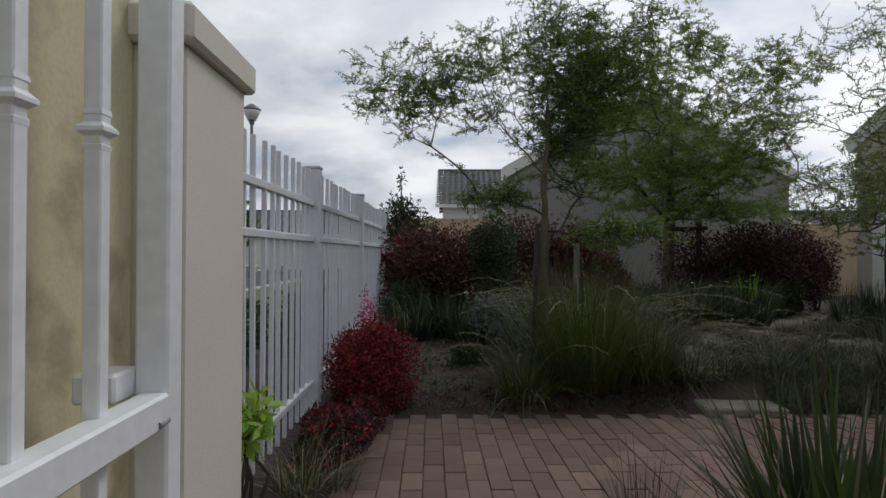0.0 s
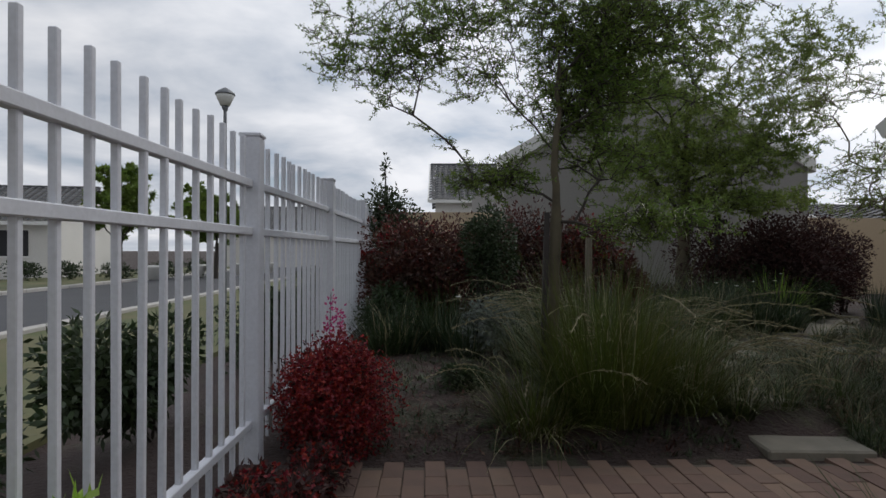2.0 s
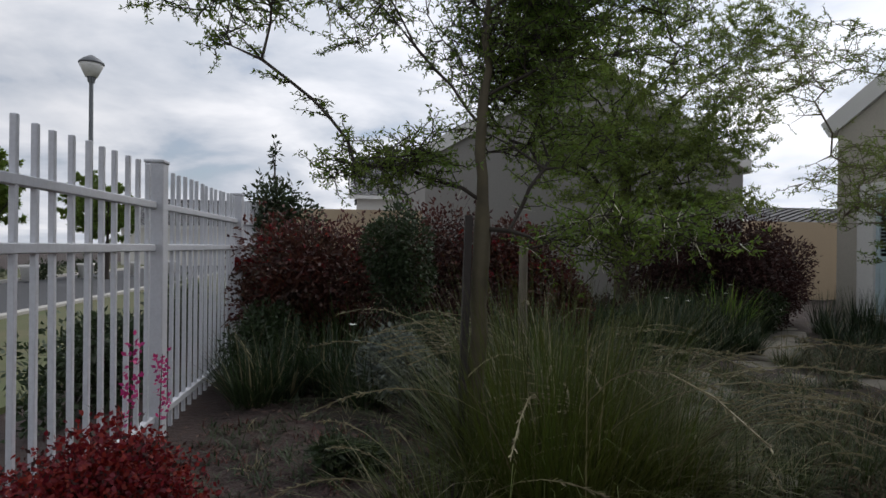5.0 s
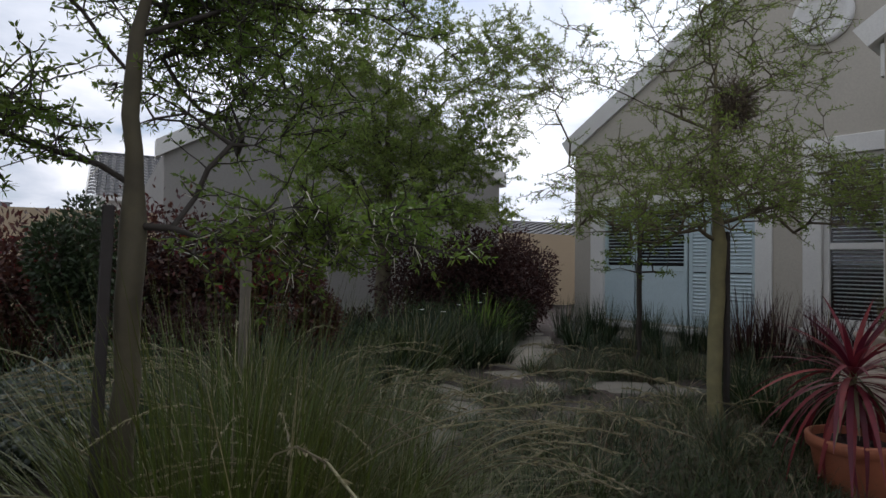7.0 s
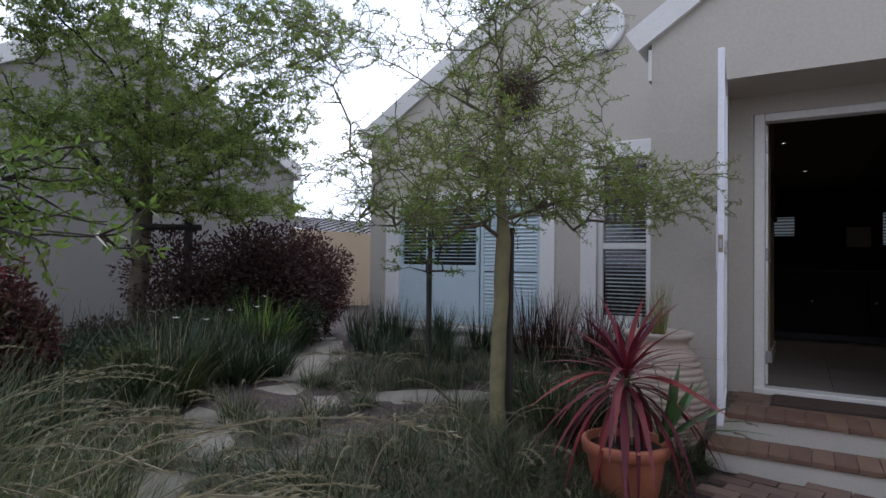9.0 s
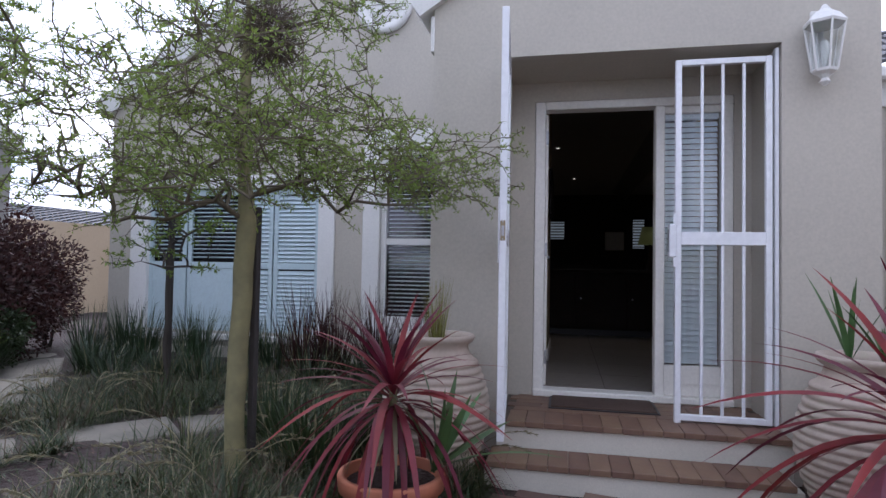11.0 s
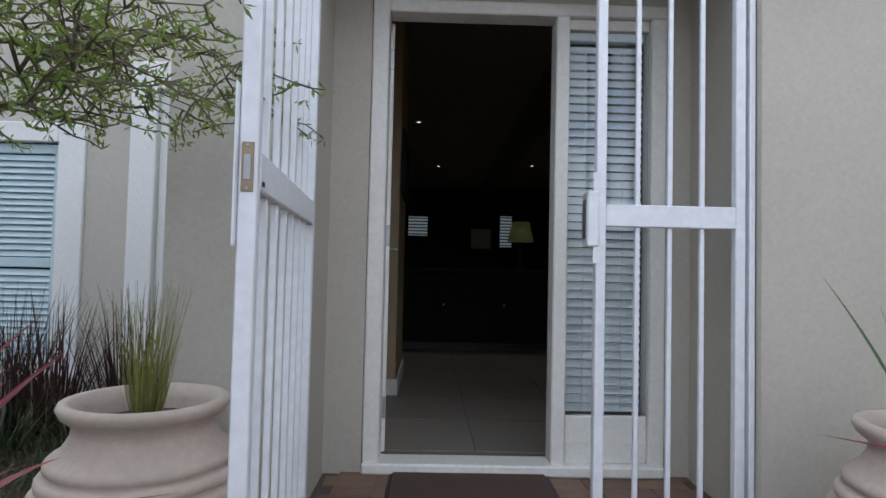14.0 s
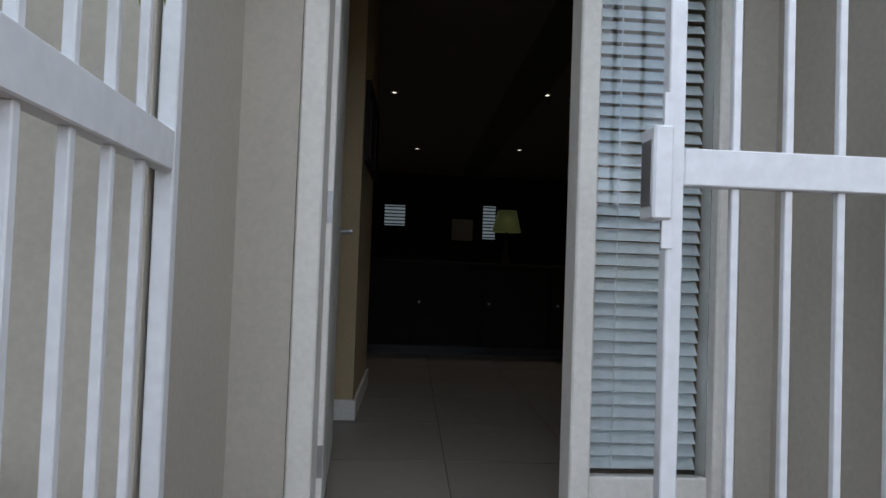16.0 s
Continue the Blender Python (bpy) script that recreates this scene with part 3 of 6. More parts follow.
# wing beside the drive: set-back wall, return wall, gutter and tiled roof
solid("wall_setback", boxed(8.2, 8.42, -3.2, BR + TH, 0, 2.95), M_PLASTER, "taupe plastered set-back wall beside the porch", "wall", m=HM)
solid("wall_wing", boxed(1.2, 8.2, -0.22, 0.0, 0, 2.95), M_PLASTER, "taupe plastered wing wall along the drive", "wall", m=HM)
gut = thing("gutter", HM, "white moulded roof gutter and fascia", "gutter", "", "structure")
part("gutter_run", boxed(8.06, 8.2, -0.0, BR, 2.86, 2.97, 0.02), M_MOULD, gut)
part("gutter_run", boxed(1.2, 8.06, -0.02, 0.12, 2.86, 2.97, 0.02), M_MOULD, gut)
part("fascia", boxed(8.17, 8.2, 0.0, BR, 2.66, 2.86), M_MOULD, gut)
roof = thing("roof_wing", HM, "dark grey profiled concrete roof tiles on the wing", "roof", "", "structure")
verts, faces = [], []
for r in range(6):
    for c in range(20):
        x, z, yy = 8.10 + r * 0.30, 2.97 + r * 0.155, BR + 1.0 - c * 0.17
        base = len(verts)
        for k in range(5):
            dy, dz = 0.17 * k / 4, 0.035 * math.sin(math.pi * k / 4)
            verts += [(x, yy - dy, z + dz + 0.03), (x + 0.33, yy - dy, z + dz + 0.165), (x, yy - dy, z + dz)]
        for k in range(4):
            b = base + 3 * k
            faces += [(b, b + 1, b + 4, b + 3), (b + 2, b, b + 3, b + 5)]
part("tiles", raw_mesh("tiles", verts, faces, M_TILE), M_TILE, roof)
part("slab_roof", prism(bmesh.new(), [(0.06, 2.96), (-3.2, 4.0), (-3.2, 3.9), (-0.1, 2.9)], "x", 1.1, 8.1), M_TILE, roof)

# ---- porch steps ----
porch = thing("porch_steps", HM, "two clay-paved porch steps with white painted risers", "steps", "", "structure")
part("riser_body", boxed(6.345, DOOR_X + 0.2, PR + 0.003, PL - 0.003, 0, 0.325, 0.004), M_PILLAR, porch, "pale painted riser")
part("riser_body", boxed(6.345, FRONT_X - 0.003, PR - 0.0, PL + 0.0, 0, 0.322, 0.004), M_PILLAR, porch, "pale painted riser")
part("riser_body", boxed(6.045, 6.344, PR + 0.05, PL + 0.03, 0, 0.172, 0.004), M_PILLAR, porch, "pale painted riser")
pav = mesh_of("tread_tile", boxed(-0.1475, 0.1475, -0.0548, 0.0548, 0, 0.034, 0.003), M_TREAD)
pav2 = mesh_of("tread_tile", boxed(-0.0530, 0.0530, -0.1102, 0.1102, 0, 0.034, 0.003), M_TREAD)
n = int((PL - PR) / 0.112)
for k in range(n + 1):
    y = PR - 0.02 + 0.056 + k * 0.112
    if k:
        part("tread_tile", pav, M_TREAD, porch).location = (6.172, y, 0.174)
    if k < n:
        part("tread_tile", pav, M_TREAD, porch).location = (6.472, y + 0.03, 0.326)
for i in range(5):
    for k in range(7):
        part("tread_tile", pav2, M_TREAD, porch).location = (6.676 + i * 0.108, PR + 0.115 + k * 0.2225 + 0.05 * (i % 2), 0.326)
part("bed", boxed(6.35, DOOR_X + 0.02, PR + 0.004, PL - 0.004, 0.326, 0.352), M_SAND, porch)
mat_ob = thing("door_mat", HM @ pose(6.93, 2.75, 0.361), "worn brown coir door mat on the porch tiles", "mat")
bm = boxed(-0.21, 0.21, -0.335, 0.335, 0, 0.016, 0.005)
part("tuft_pad", bm, M_MAT, mat_ob)
part("border", boxed(-0.225, 0.225, -0.35, 0.35, 0, 0.007), M_BLACK, mat_ob)

# ---- front door, frame and sidelight ----
door = thing("door_1", HM, "white timber door frame with an open door and glazed sidelight", "door", "", "structure")
X0, X1 = DOOR_X - 0.03, DOOR_X + 0.09
part("jamb", boxed(X0, X1, DL - 0.075, DL, SILL, DTOP, 0.006), M_WOODW, door)
part("jamb", boxed(X0, X1, DR - 0.03, DR + 0.033, SILL, DTOP - 0.06, 0.006), M_WOODW, door)
part("jamb", boxed(X0, X1, SR, SR + 0.07, SILL, DTOP - 0.06, 0.006), M_WOODW, door)
part("head", boxed(X0, X1, SR, DL - 0.075, DTOP - 0.06, DTOP, 0.006), M_WOODW, door)
part("threshold", boxed(X0 - 0.03, X1, SR, DL, SILL - 0.03, SILL + 0.02, 0.008), M_WOODW, door)
part("lower_panel", boxed(X0 + 0.03, X0 + 0.07, SR + 0.07, DR - 0.03, SILL + 0.02, 0.62, 0.004), M_WOODW, door)
part("stop_bead", boxed(X0 + 0.025, X0 + 0.03, SR + 0.085, DR - 0.045, SILL + 0.10, SILL + 0.112), M_WOODW, door)
part("top_panel", boxed(X0 + 0.03, X0 + 0.07, SR + 0.07, DR - 0.03, 2.39, DTOP - 0.06, 0.004), M_WOODW, door)
p = part("pane", boxed(X0 + 0.045, X0 + 0.05, SR + 0.07, DR - 0.03, 0.62, 2.39), M_GLASS, door)
p.visible_shadow = False
blind = thing("venetian_blind", HM, "white venetian blind behind the sidelight glass", "blind")
part("headrail", boxed(X0 + 0.085, X0 + 0.13, SR + 0.075, DR - 0.035, 2.36, 2.40, 0.004), M_BLIND, blind)
s = boxed(-0.023, 0.023, SR + 0.08, DR - 0.04, -0.0014, 0.0014)
bmesh.ops.rotate(s, verts=s.verts, matrix=Matrix.Rotation(radians(-52), 3, "Y"))
slat_me = mesh_of("slat", s, M_BLIND)
for k in range(43):
    part("slat", slat_me, M_BLIND, blind).location = (X0 + 0.107, 0, 0.645 + k * 0.040)
for y in (2.05, 2.23):
    part("cord", boxed(X0 + 0.083, X0 + 0.085, y - 0.0015, y + 0.0015, 0.63, 2.38), M_BLIND, blind)
leaf_ob = thing("door_leaf", HM @ pose(X1 + 0.004, DL - 0.05, 0, 0, 0, 5), "white panelled front door standing wide open inwards", "door")
part("leaf", boxed(0, 0.82, -0.042, 0, SILL + 0.025, DTOP - 0.065, 0.004), M_WOODW, leaf_ob)
for z in (0.62, 1.42, 2.26):
    part("hinge", boxed(-0.004, 0.0005, -0.041, 0.006, z - 0.05, z + 0.05, 0.001), M_GALV, leaf_ob, "grey steel hinge")
h = tube(bmesh.new(), (0.74, -0.042, 1.38), (0.74, -0.095, 1.38), 0.01, 0.01)
tube(h, (0.745, -0.09, 1.38), (0.63, -0.09, 1.38), 0.009, 0.008)
part("door_handle", h, M_GALV, leaf_ob, "grey steel lever handle")

# ---- the security gates ----


def security_gate(m, width, bars, label, z0, z1, rail, lock_at):
    g = thing("security_gate", m, label, "gate", "porch security gates")
    t = 0.036
    part("stile", boxed(-t / 2, t / 2, 0, t, z0 - (0.02 if lock_at else 0), z1, 0.003), M_STEEL, g)
    part("stile", boxed(-t / 2, t / 2, width - t, width, z0, z1, 0.003), M_STEEL, g)
    part("rail", boxed(-t / 2, t / 2, t, width - t, z1 - t, z1, 0.003), M_STEEL, g)
    part("rail", boxed(-t / 2, t / 2, t, width - t, z0, z0 + t, 0.003), M_STEEL, g)
    part("mid_rail", boxed(-t / 2, t / 2, t, width - t, rail - 0.04, rail + 0.04, 0.003), M_STEEL, g)
    b = 0.0085
    lower = mesh_of("bar", boxed(-b, b, -b, b, z0 + t, rail - 0.04, 0.002), M_STEEL)
    upper = mesh_of("bar", boxed(-b, b, -b, b, rail + 0.04, z1 - t, 0.002), M_STEEL)
    for k in range(bars):
        y = t + (width - 2 * t) * (k + 1) / (bars + 1)
        for me in (lower, upper):
            part("bar", me, M_STEEL, g).location = (0, y, 0)
    return g


# the fixed leaf across the sidelight: hinged at the recess's near side
gate_r = security_gate(HM @ pose(6.57, 2.345, 0, 0, 0, 180), 0.545, 3, "narrow white steel security gate leaf, closed across the sidelight", 0.375, 2.575, 1.475, True)
lock = part("lock_box", boxed(-0.045, 0.03, -0.035, 0.008, 1.36, 1.56, 0.005), M_STEEL, gate_r)
part("strike_plate", boxed(-0.03, 0.02, -0.038, -0.0355, 1.39, 1.53), M_GALV, gate_r, "grey steel strike plate")
part("cover_strip", boxed(0.0185, 0.023, -0.012, 0.012, 1.30, 1.63, 0.001), M_STEEL, gate_r)
# the opened leaf: hinged at the other side and swung out over the steps
swing = math.degrees(math.atan2(3.37 - 3.293, 6.56 - 5.60))
gate_l = security_gate(HM @ pose(6.56, 3.375, 0, 0, 0, 90 + swing), 0.965, 6, "wide white steel security gate leaf, swung open over the steps", 0.44, 2.56, 1.455, False)
part("lock_plate", boxed(-0.012, 0.012, 0.9652, 0.968, 1.407, 1.505, 0.001), M_BRASS, gate_l, "worn brass lock face plate")
part("lock_bolt", boxed(-0.007, 0.007, 0.968, 0.971, 1.43, 1.48, 0.001), M_GALV, gate_l)
part("cover_strip", boxed(0.019, 0.023, 0.93, 0.985, 1.30, 1.62, 0.001), M_STEEL, gate_l)
for z in (1.414, 1.498):
    part("screw", tube(bmesh.new(), (0, 0.9675, z), (0, 0.9695, z), 0.004, 0.003, 8), M_GALV, gate_l, "grey steel screw")
part("key_hole", boxed(-0.0215, -0.0182, 0.90, 0.915, 1.425, 1.435, 0.001), M_BLACK, gate_l, "black keyhole")
for y, nm in ((PL - 0.005, "gate_post"), (PR + 0.005, "gate_post")):
    post = thing(nm, HM, "white steel gate post fixed to the recess", "post", "gate posts")
    s = 1 if y > 2.5 else -1
    part("post", boxed(6.55, 6.59, min(y, y - s * 0.022), max(y, y - s * 0.022), 0.37, 2.62, 0.003), M_STEEL, post)

# ---- wall lantern ----
lan = thing("wall_lantern", HM @ pose(FRONT_X, 1.58, 2.345), "white hexagonal wall lantern with clear glass", "lamp")
tiers = lathe([(0.012, -0.01), (0.03, 0.01), (0.018, 0.03), (0.035, 0.05), (0.062, 0.065), (0.066, 0.08)], 6, False)
bmesh.ops.translate(tiers, verts=tiers.verts, vec=(-0.12, 0, 0))
part("base", tiers, M_MOULD, lan)
top = lathe([(0.105, 0.33), (0.11, 0.345), (0.075, 0.39), (0.03, 0.42), (0.012, 0.45)], 6, False)
bmesh.ops.translate(top, verts=top.verts, vec=(-0.12, 0, 0))
part("cap", top, M_MOULD, lan)
for k in range(6):
    a = k * math.pi / 3
    part("rib", tube(bmesh.new(), (-0.12 + 0.062 * math.cos(a), 0.062 * math.sin(a), 0.075), (-0.12 + 0.1 * math.cos(a), 0.1 * math.sin(a), 0.335), 0.006, 0.006, 6), M_MOULD, lan)
    bm = bmesh.new()
    q = [(0.060, a, 0.08), (0.060, a + math.pi / 3, 0.08), (0.097, a + math.pi / 3, 0.33), (0.097, a, 0.33)]
    inner = [bm.verts.new((-0.12 + r * math.cos(t), r * math.sin(t), z)) for r, t, z in q]
    outer = [bm.verts.new((-0.12 + (r - 0.003) * math.cos(t), (r - 0.003) * math.sin(t), z)) for r, t, z in q]
    bm.faces.new(inner)
    bm.faces.new(outer[::-1])
    for i in range(4):
        bm.faces.new((inner[i], inner[(i + 1) % 4], outer[(i + 1) % 4], outer[i]))
    part("pane", bm, M_GLASS, lan).visible_shadow = False
bulb = lathe([(0.012, 0.08), (0.014, 0.13), (0.02, 0.16), (0.026, 0.20), (0.02, 0.235), (0.006, 0.25)], 12)
bmesh.ops.translate(bulb, verts=bulb.verts, vec=(-0.12, 0, 0))
part("bulb", bulb, M_LAMPGLASS, lan)
part("bracket", boxed(-0.02, -0.001, -0.035, 0.035, 0.1, 0.46, 0.005), M_MOULD, lan)
part("arm", tube(bmesh.new(), (-0.015, 0, 0.42), (-0.12, 0, 0.44), 0.012, 0.01), M_MOULD, lan)

# ---- the hall behind the door ----
HF = SILL
solid("floor_hall", box(boxed(DOOR_X + 0.2, 8.93, 1.3, BL - TH - 0.004, HF - 0.1, HF - 0.006), 8.93, 17.4, -1.6, 4.6, HF - 0.1, HF - 0.006), M_GROUT, "grey grout bed under the hall tiles", "floor", m=HM)
solid("wall_hall_1", boxed(8.58, 9.53, 3.17, BL - TH - 0.004, HF - 0.006, 3.1), M_INWALL, "ochre-painted hall wall", "wall", m=HM)
solid("wall_hall_2", boxed(DOOR_X + 0.2, 8.58, 3.50, 3.62, HF - 0.006, 3.1), M_INWALL, "ochre-painted hall wall behind the open door", "wall", m=HM)
solid("wall_hall_3", boxed(DOOR_X + 0.2, 10.2, 1.3, 1.47, HF - 0.006, 3.1), M_INWALL, "ochre-painted hall wall", "wall", m=HM)
# the far wall's darkness is put into its colour
solid("wall_hall_4", boxed(17.4, 17.6, -1.6, 4.6, HF - 0.006, 3.1), M_ROOMSHADE, "far living room wall, its unlit shade put into a near-black colour", "wall", m=HM)
solid("wall_hall_5", boxed(9.53, 17.4, 4.6, 4.75, HF - 0.006, 3.1), M_INWALL, "living room wall", "wall", m=HM)
solid("wall_hall_6", boxed(10.2, 17.4, -1.75, -1.6, HF - 0.006, 3.1), M_INWALL, "living room wall", "wall", m=HM)
solid("wall_hall_8", boxed(8.93, 9.53, BL - TH, 4.6, HF - 0.006, 3.1), M_INWALL, "living room wall behind the gable", "wall", m=HM)
solid("wall_hall_7", boxed(10.2, 10.35, -1.6, 1.47, HF - 0.006, 3.1), M_INWALL, "wall between hall and living room", "wall", m=HM)
solid("ceiling_hall", box(boxed(DOOR_X + 0.2, 8.93, 1.3, BL - TH - 0.004, 3.1, 3.2), 8.93, 17.5, -1.7, 4.7, 3.1, 3.2), M_INCEIL, "hall ceiling, its shade put into a dark grey colour", "ceiling", m=HM)
base = thing("baseboard", HM, "white skirting board along the hall wall", "skirting", "", "structure")
part("board", boxed(8.562, 8.578, 3.155, 3.6, HF, HF + 0.11, 0.003), M_WOODW, base)
part("board", boxed(8.562, 9.53, 3.152, 3.168, HF, HF + 0.11, 0.003), M_WOODW, base)
for k, (x, y) in enumerate(((11.66, 3.13), (11.48, 1.5), (14.7, 2.85), (14.45, 1.25))):
    d = thing("downlight", HM @ pose(x, y, 3.098), "small lit recessed ceiling downlight", "lamp", "hall downlights")
    part("rim", lathe([(0.022, -0.008), (0.042, -0.008), (0.042, 0.0), (0.022, 0.0)], 20), M_MOULD, d)
    part("bulb", lathe([(0.022, -0.010), (0.022, -0.004)], 16), M_BULB, d)
    spot = bpy.data.lights.new("downlight_beam", "SPOT")
    spot.energy, spot.spot_size, spot.color, spot.shadow_soft_size = 3.6, radians(120), (1.0, 0.85, 0.65), 0.04
    new("downlight_beam", spot).matrix_world = HM @ pose(x, y, 3.07)
pic = thing("framed_picture", HM @ pose(8.85, 3.17, 2.05), "small dark framed picture on the hall wall", "picture", "hall pictures")
f = boxed(-0.2, 0.2, -0.03, -0.001, -0.23, -0.2, 0.003)
box(f, -0.2, 0.2, -0.03, -0.001, 0.2, 0.23, 0.003)
box(f, -0.2, -0.17, -0.03, -0.001, -0.2, 0.2, 0.003)
box(f, 0.17, 0.2, -0.03, -0.001, -0.2, 0.2, 0.003)
part("picture_frame", f, M_DARKWOOD, pic)
part("print", boxed(-0.17, 0.17, -0.012, -0.004, -0.2, 0.2), M_PICTURE, pic)
copy_thing(pic, HM @ pose(9.32, 3.17, 2.05))
panel = thing("wall_panel", HM @ pose(17.399, 1.86, 1.98), "pale square picture in a dark frame on the far wall", "picture")
part("picture_frame", boxed(-0.03, -0.012, -0.26, 0.26, -0.26, 0.26, 0.004), M_DARKWOOD, panel)
part("print", boxed(-0.034, -0.0305, -0.22, 0.22, -0.22, 0.22), M_MOULD, panel, "pale grey print")
cab = thing("sideboard", HM @ pose(11.0, 2.2, HF), "long dark wooden sideboard in the unlit room", "cabinet")
part("body", boxed(0, 0.5, -1.35, 1.35, 0.08, 0.85, 0.008), M_DARKWOOD, cab)
part("top", boxed(-0.03, 0.53, -1.38, 1.38, 0.85, 0.89, 0.006), M_DARKWOOD, cab)
part("plinth", boxed(0.04, 0.48, -1.3, 1.3, 0, 0.08), M_BLACK, cab)
for k in range(4):
    dd = part("cabinet_door", boxed(-0.02, -0.002, -1.33 + k * 0.67, -0.69 + k * 0.67, 0.1, 0.83, 0.006), M_DARKWOOD, cab)
    part("knob", tube(bmesh.new(), (-0.02, -0.75 + k * 0.67, 0.5), (-0.045, -0.75 + k * 0.67, 0.5), 0.01, 0.013), M_GALV, dd)
lampt = thing("table_lamp", HM @ pose(13.4, 1.58, HF + 0.66), "table lamp with a glowing yellow-green shade", "lamp")
part("foot", lathe([(0.09, 0), (0.09, 0.02), (0.03, 0.05), (0.04, 0.2), (0.06, 0.3), (0.02, 0.42), (0.012, 0.75)], 20), M_DARKWOOD, lampt)
part("shade", lathe([(0.20, 0.68), (0.13, 0.98), (0.125, 0.98), (0.195, 0.68)], 24), M_SHADE, lampt)
side = thing("side_table", HM @ pose(13.4, 1.58, HF), "dark wooden side table carrying a lamp", "table")
part("tabletop", boxed(-0.25, 0.25, -0.25, 0.25, 0.62, 0.66, 0.006), M_DARKWOOD, side)
for sx in (-0.21, 0.21):
    for sy in (-0.21, 0.21):
        part("leg", boxed(sx - 0.02, sx + 0.02, sy - 0.02, sy + 0.02, 0, 0.62, 0.003), M_DARKWOOD, side)


def far_window(m, w, h, label, slats):
    g = thing("window_3", m, label, "window", "", "structure")
    f = boxed(-0.03, 0, -w / 2 - 0.05, -w / 2, -h / 2 - 0.05, h / 2 + 0.05)
    box(f, -0.03, 0, w / 2, w / 2 + 0.05, -h / 2 - 0.05, h / 2 + 0.05)
    box(f, -0.03, 0, -w / 2, w / 2, h / 2, h / 2 + 0.05)
    box(f, -0.03, 0, -w / 2, w / 2, -h / 2 - 0.05, -h / 2)
    part("window_frame", f, M_DARKWOOD, g)
    part("pane", boxed(-0.005, -0.001, -w / 2, w / 2, -h / 2, h / 2), M_DAY, g)
    me = mesh_of("slat", boxed(-0.025, -0.015, -w / 2, w / 2, -0.012, 0.012), M_DARKWOOD)
    for k in range(slats):
        part("slat", me, M_DARKWOOD, g).location = (0, 0, -h / 2 + h * (k + 0.5) / slats)


M_DAY = glow_material("daylit_window", (0.75, 0.85, 0.85), 0.055)
far_window(HM @ pose(17.38, 3.25, 2.23), 0.42, 0.42, "small far window letting in daylight through slats", 6)
far_window(HM @ pose(17.38, 1.31, 2.15), 0.26, 0.68, "narrow far window letting in daylight through a blind", 10)
M_TILES = M_FLOOR
ft = mesh_of("floor_tile", boxed(0.003, 0.597, 0.003, 0.597, -0.006, 0.0, 0.001), M_TILES)
hall_floor = bpy.data.objects["floor_hall"]
for i in range(16):
    for k in range(10):
        x, y = DOOR_X + 0.21 + i * 0.6, -1.6 + k * 0.6 + 0.1
        if x < 10.2 and not 1.3 < y < 3.1:
            continue
        part("floor_tile", ft, M_TILES, hall_floor).location = (x, y, HF)

# ---- street wall, pillar, sliding gate and picket fence ----
solid("wall_street", boxed(-1.02, -0.80, -7.0, 1.56, 0, 1.92, 0.008), M_CREAM, "stained cream plastered street wall", "wall")
pil = thing("gate_pillar", Matrix(), "pale plastered gate pillar with an overhanging cap", "pillar", "", "structure")
part("shaft", boxed(-1.10, -0.665, 1.56, 2.04, 0, 1.79, 0.006), M_PILLAR, pil)
part("cap", boxed(-1.135, -0.635, 1.525, 2.075, 1.79, 1.893, 0.012), M_PILLAR, pil)
sg = thing("sliding_gate", Matrix(), "white steel sliding drive gate standing open along the wall", "gate")
GX = -0.60
part("stile", boxed(GX - 0.035, GX + 0.035, 1.24, 1.31, 0.12, 2.1, 0.006), M_STEEL, sg)
part("rail", boxed(GX - 0.02, GX + 0.04, -2.6, 1.24, 0.885, 0.955, 0.006), M_STEEL, sg)
part("rail", boxed(GX - 0.02, GX + 0.04, -2.6, 1.24, 0.16, 0.23, 0.006), M_STEEL, sg)
part("rail", boxed(GX - 0.02, GX + 0.04, -2.6, 1.24, 1.98, 2.05, 0.006), M_STEEL, sg)
hb = 0.016
bar_me = mesh_of("bar", boxed(-hb, hb, -hb, hb, 0.23, 1.98, 0.003), M_STEEL)
col = lathe([(0.02, -0.065), (0.034, -0.06), (0.036, -0.045), (0.024, -0.035), (0.03, -0.02), (0.052, -0.006), (0.052, 0.006), (0.034, 0.02), (0.028, 0.035), (0.036, 0.045), (0.034, 0.06), (0.02, 0.065)], 4, False)
bmesh.ops.scale(col, verts=col.verts, vec=(0.68, 0.68, 0.60))
bmesh.ops.rotate(col, verts=col.verts, matrix=Matrix.Rotation(radians(45), 3, "Z"))
col_me = mesh_of("collar", col, M_STEEL)
for k in range(18):
    y = 1.055 - k * 0.215
    part("bar", bar_me, M_STEEL, sg).location = (GX - 0.01, y, 0)
    part("collar", col_me, M_STEEL, sg).location = (GX - 0.01, y, 1.458)
part("catch_box", boxed(GX - 0.12, GX - 0.035, 1.165, 1.265, 0.945, 1.005, 0.006), M_STEEL, sg)
part("bolt_pin", tube(bmesh.new(), (GX + 0.04, 1.19, 0.90), (GX + 0.048, 1.215, 0.905), 0.008, 0.006), M_GALV, sg, "grey steel bolt")
fence = thing("picket_fence", Matrix(), "white painted steel picket fence with square posts and three rails", "fence", "", "structure")
POSTS = [(-0.87, 2.09), (-0.83, 4.06), (-0.75, 5.94), (-0.70, 8.06), (-0.66, 9.95)]
post_me = mesh_of("post", box(box(bmesh.new(), -0.05, 0.05, -0.05, 0.05, 0.05, 1.815, 0.006), -0.055, 0.055, -0.055, 0.055, 1.815, 1.835, 0.005), M_FENCE)
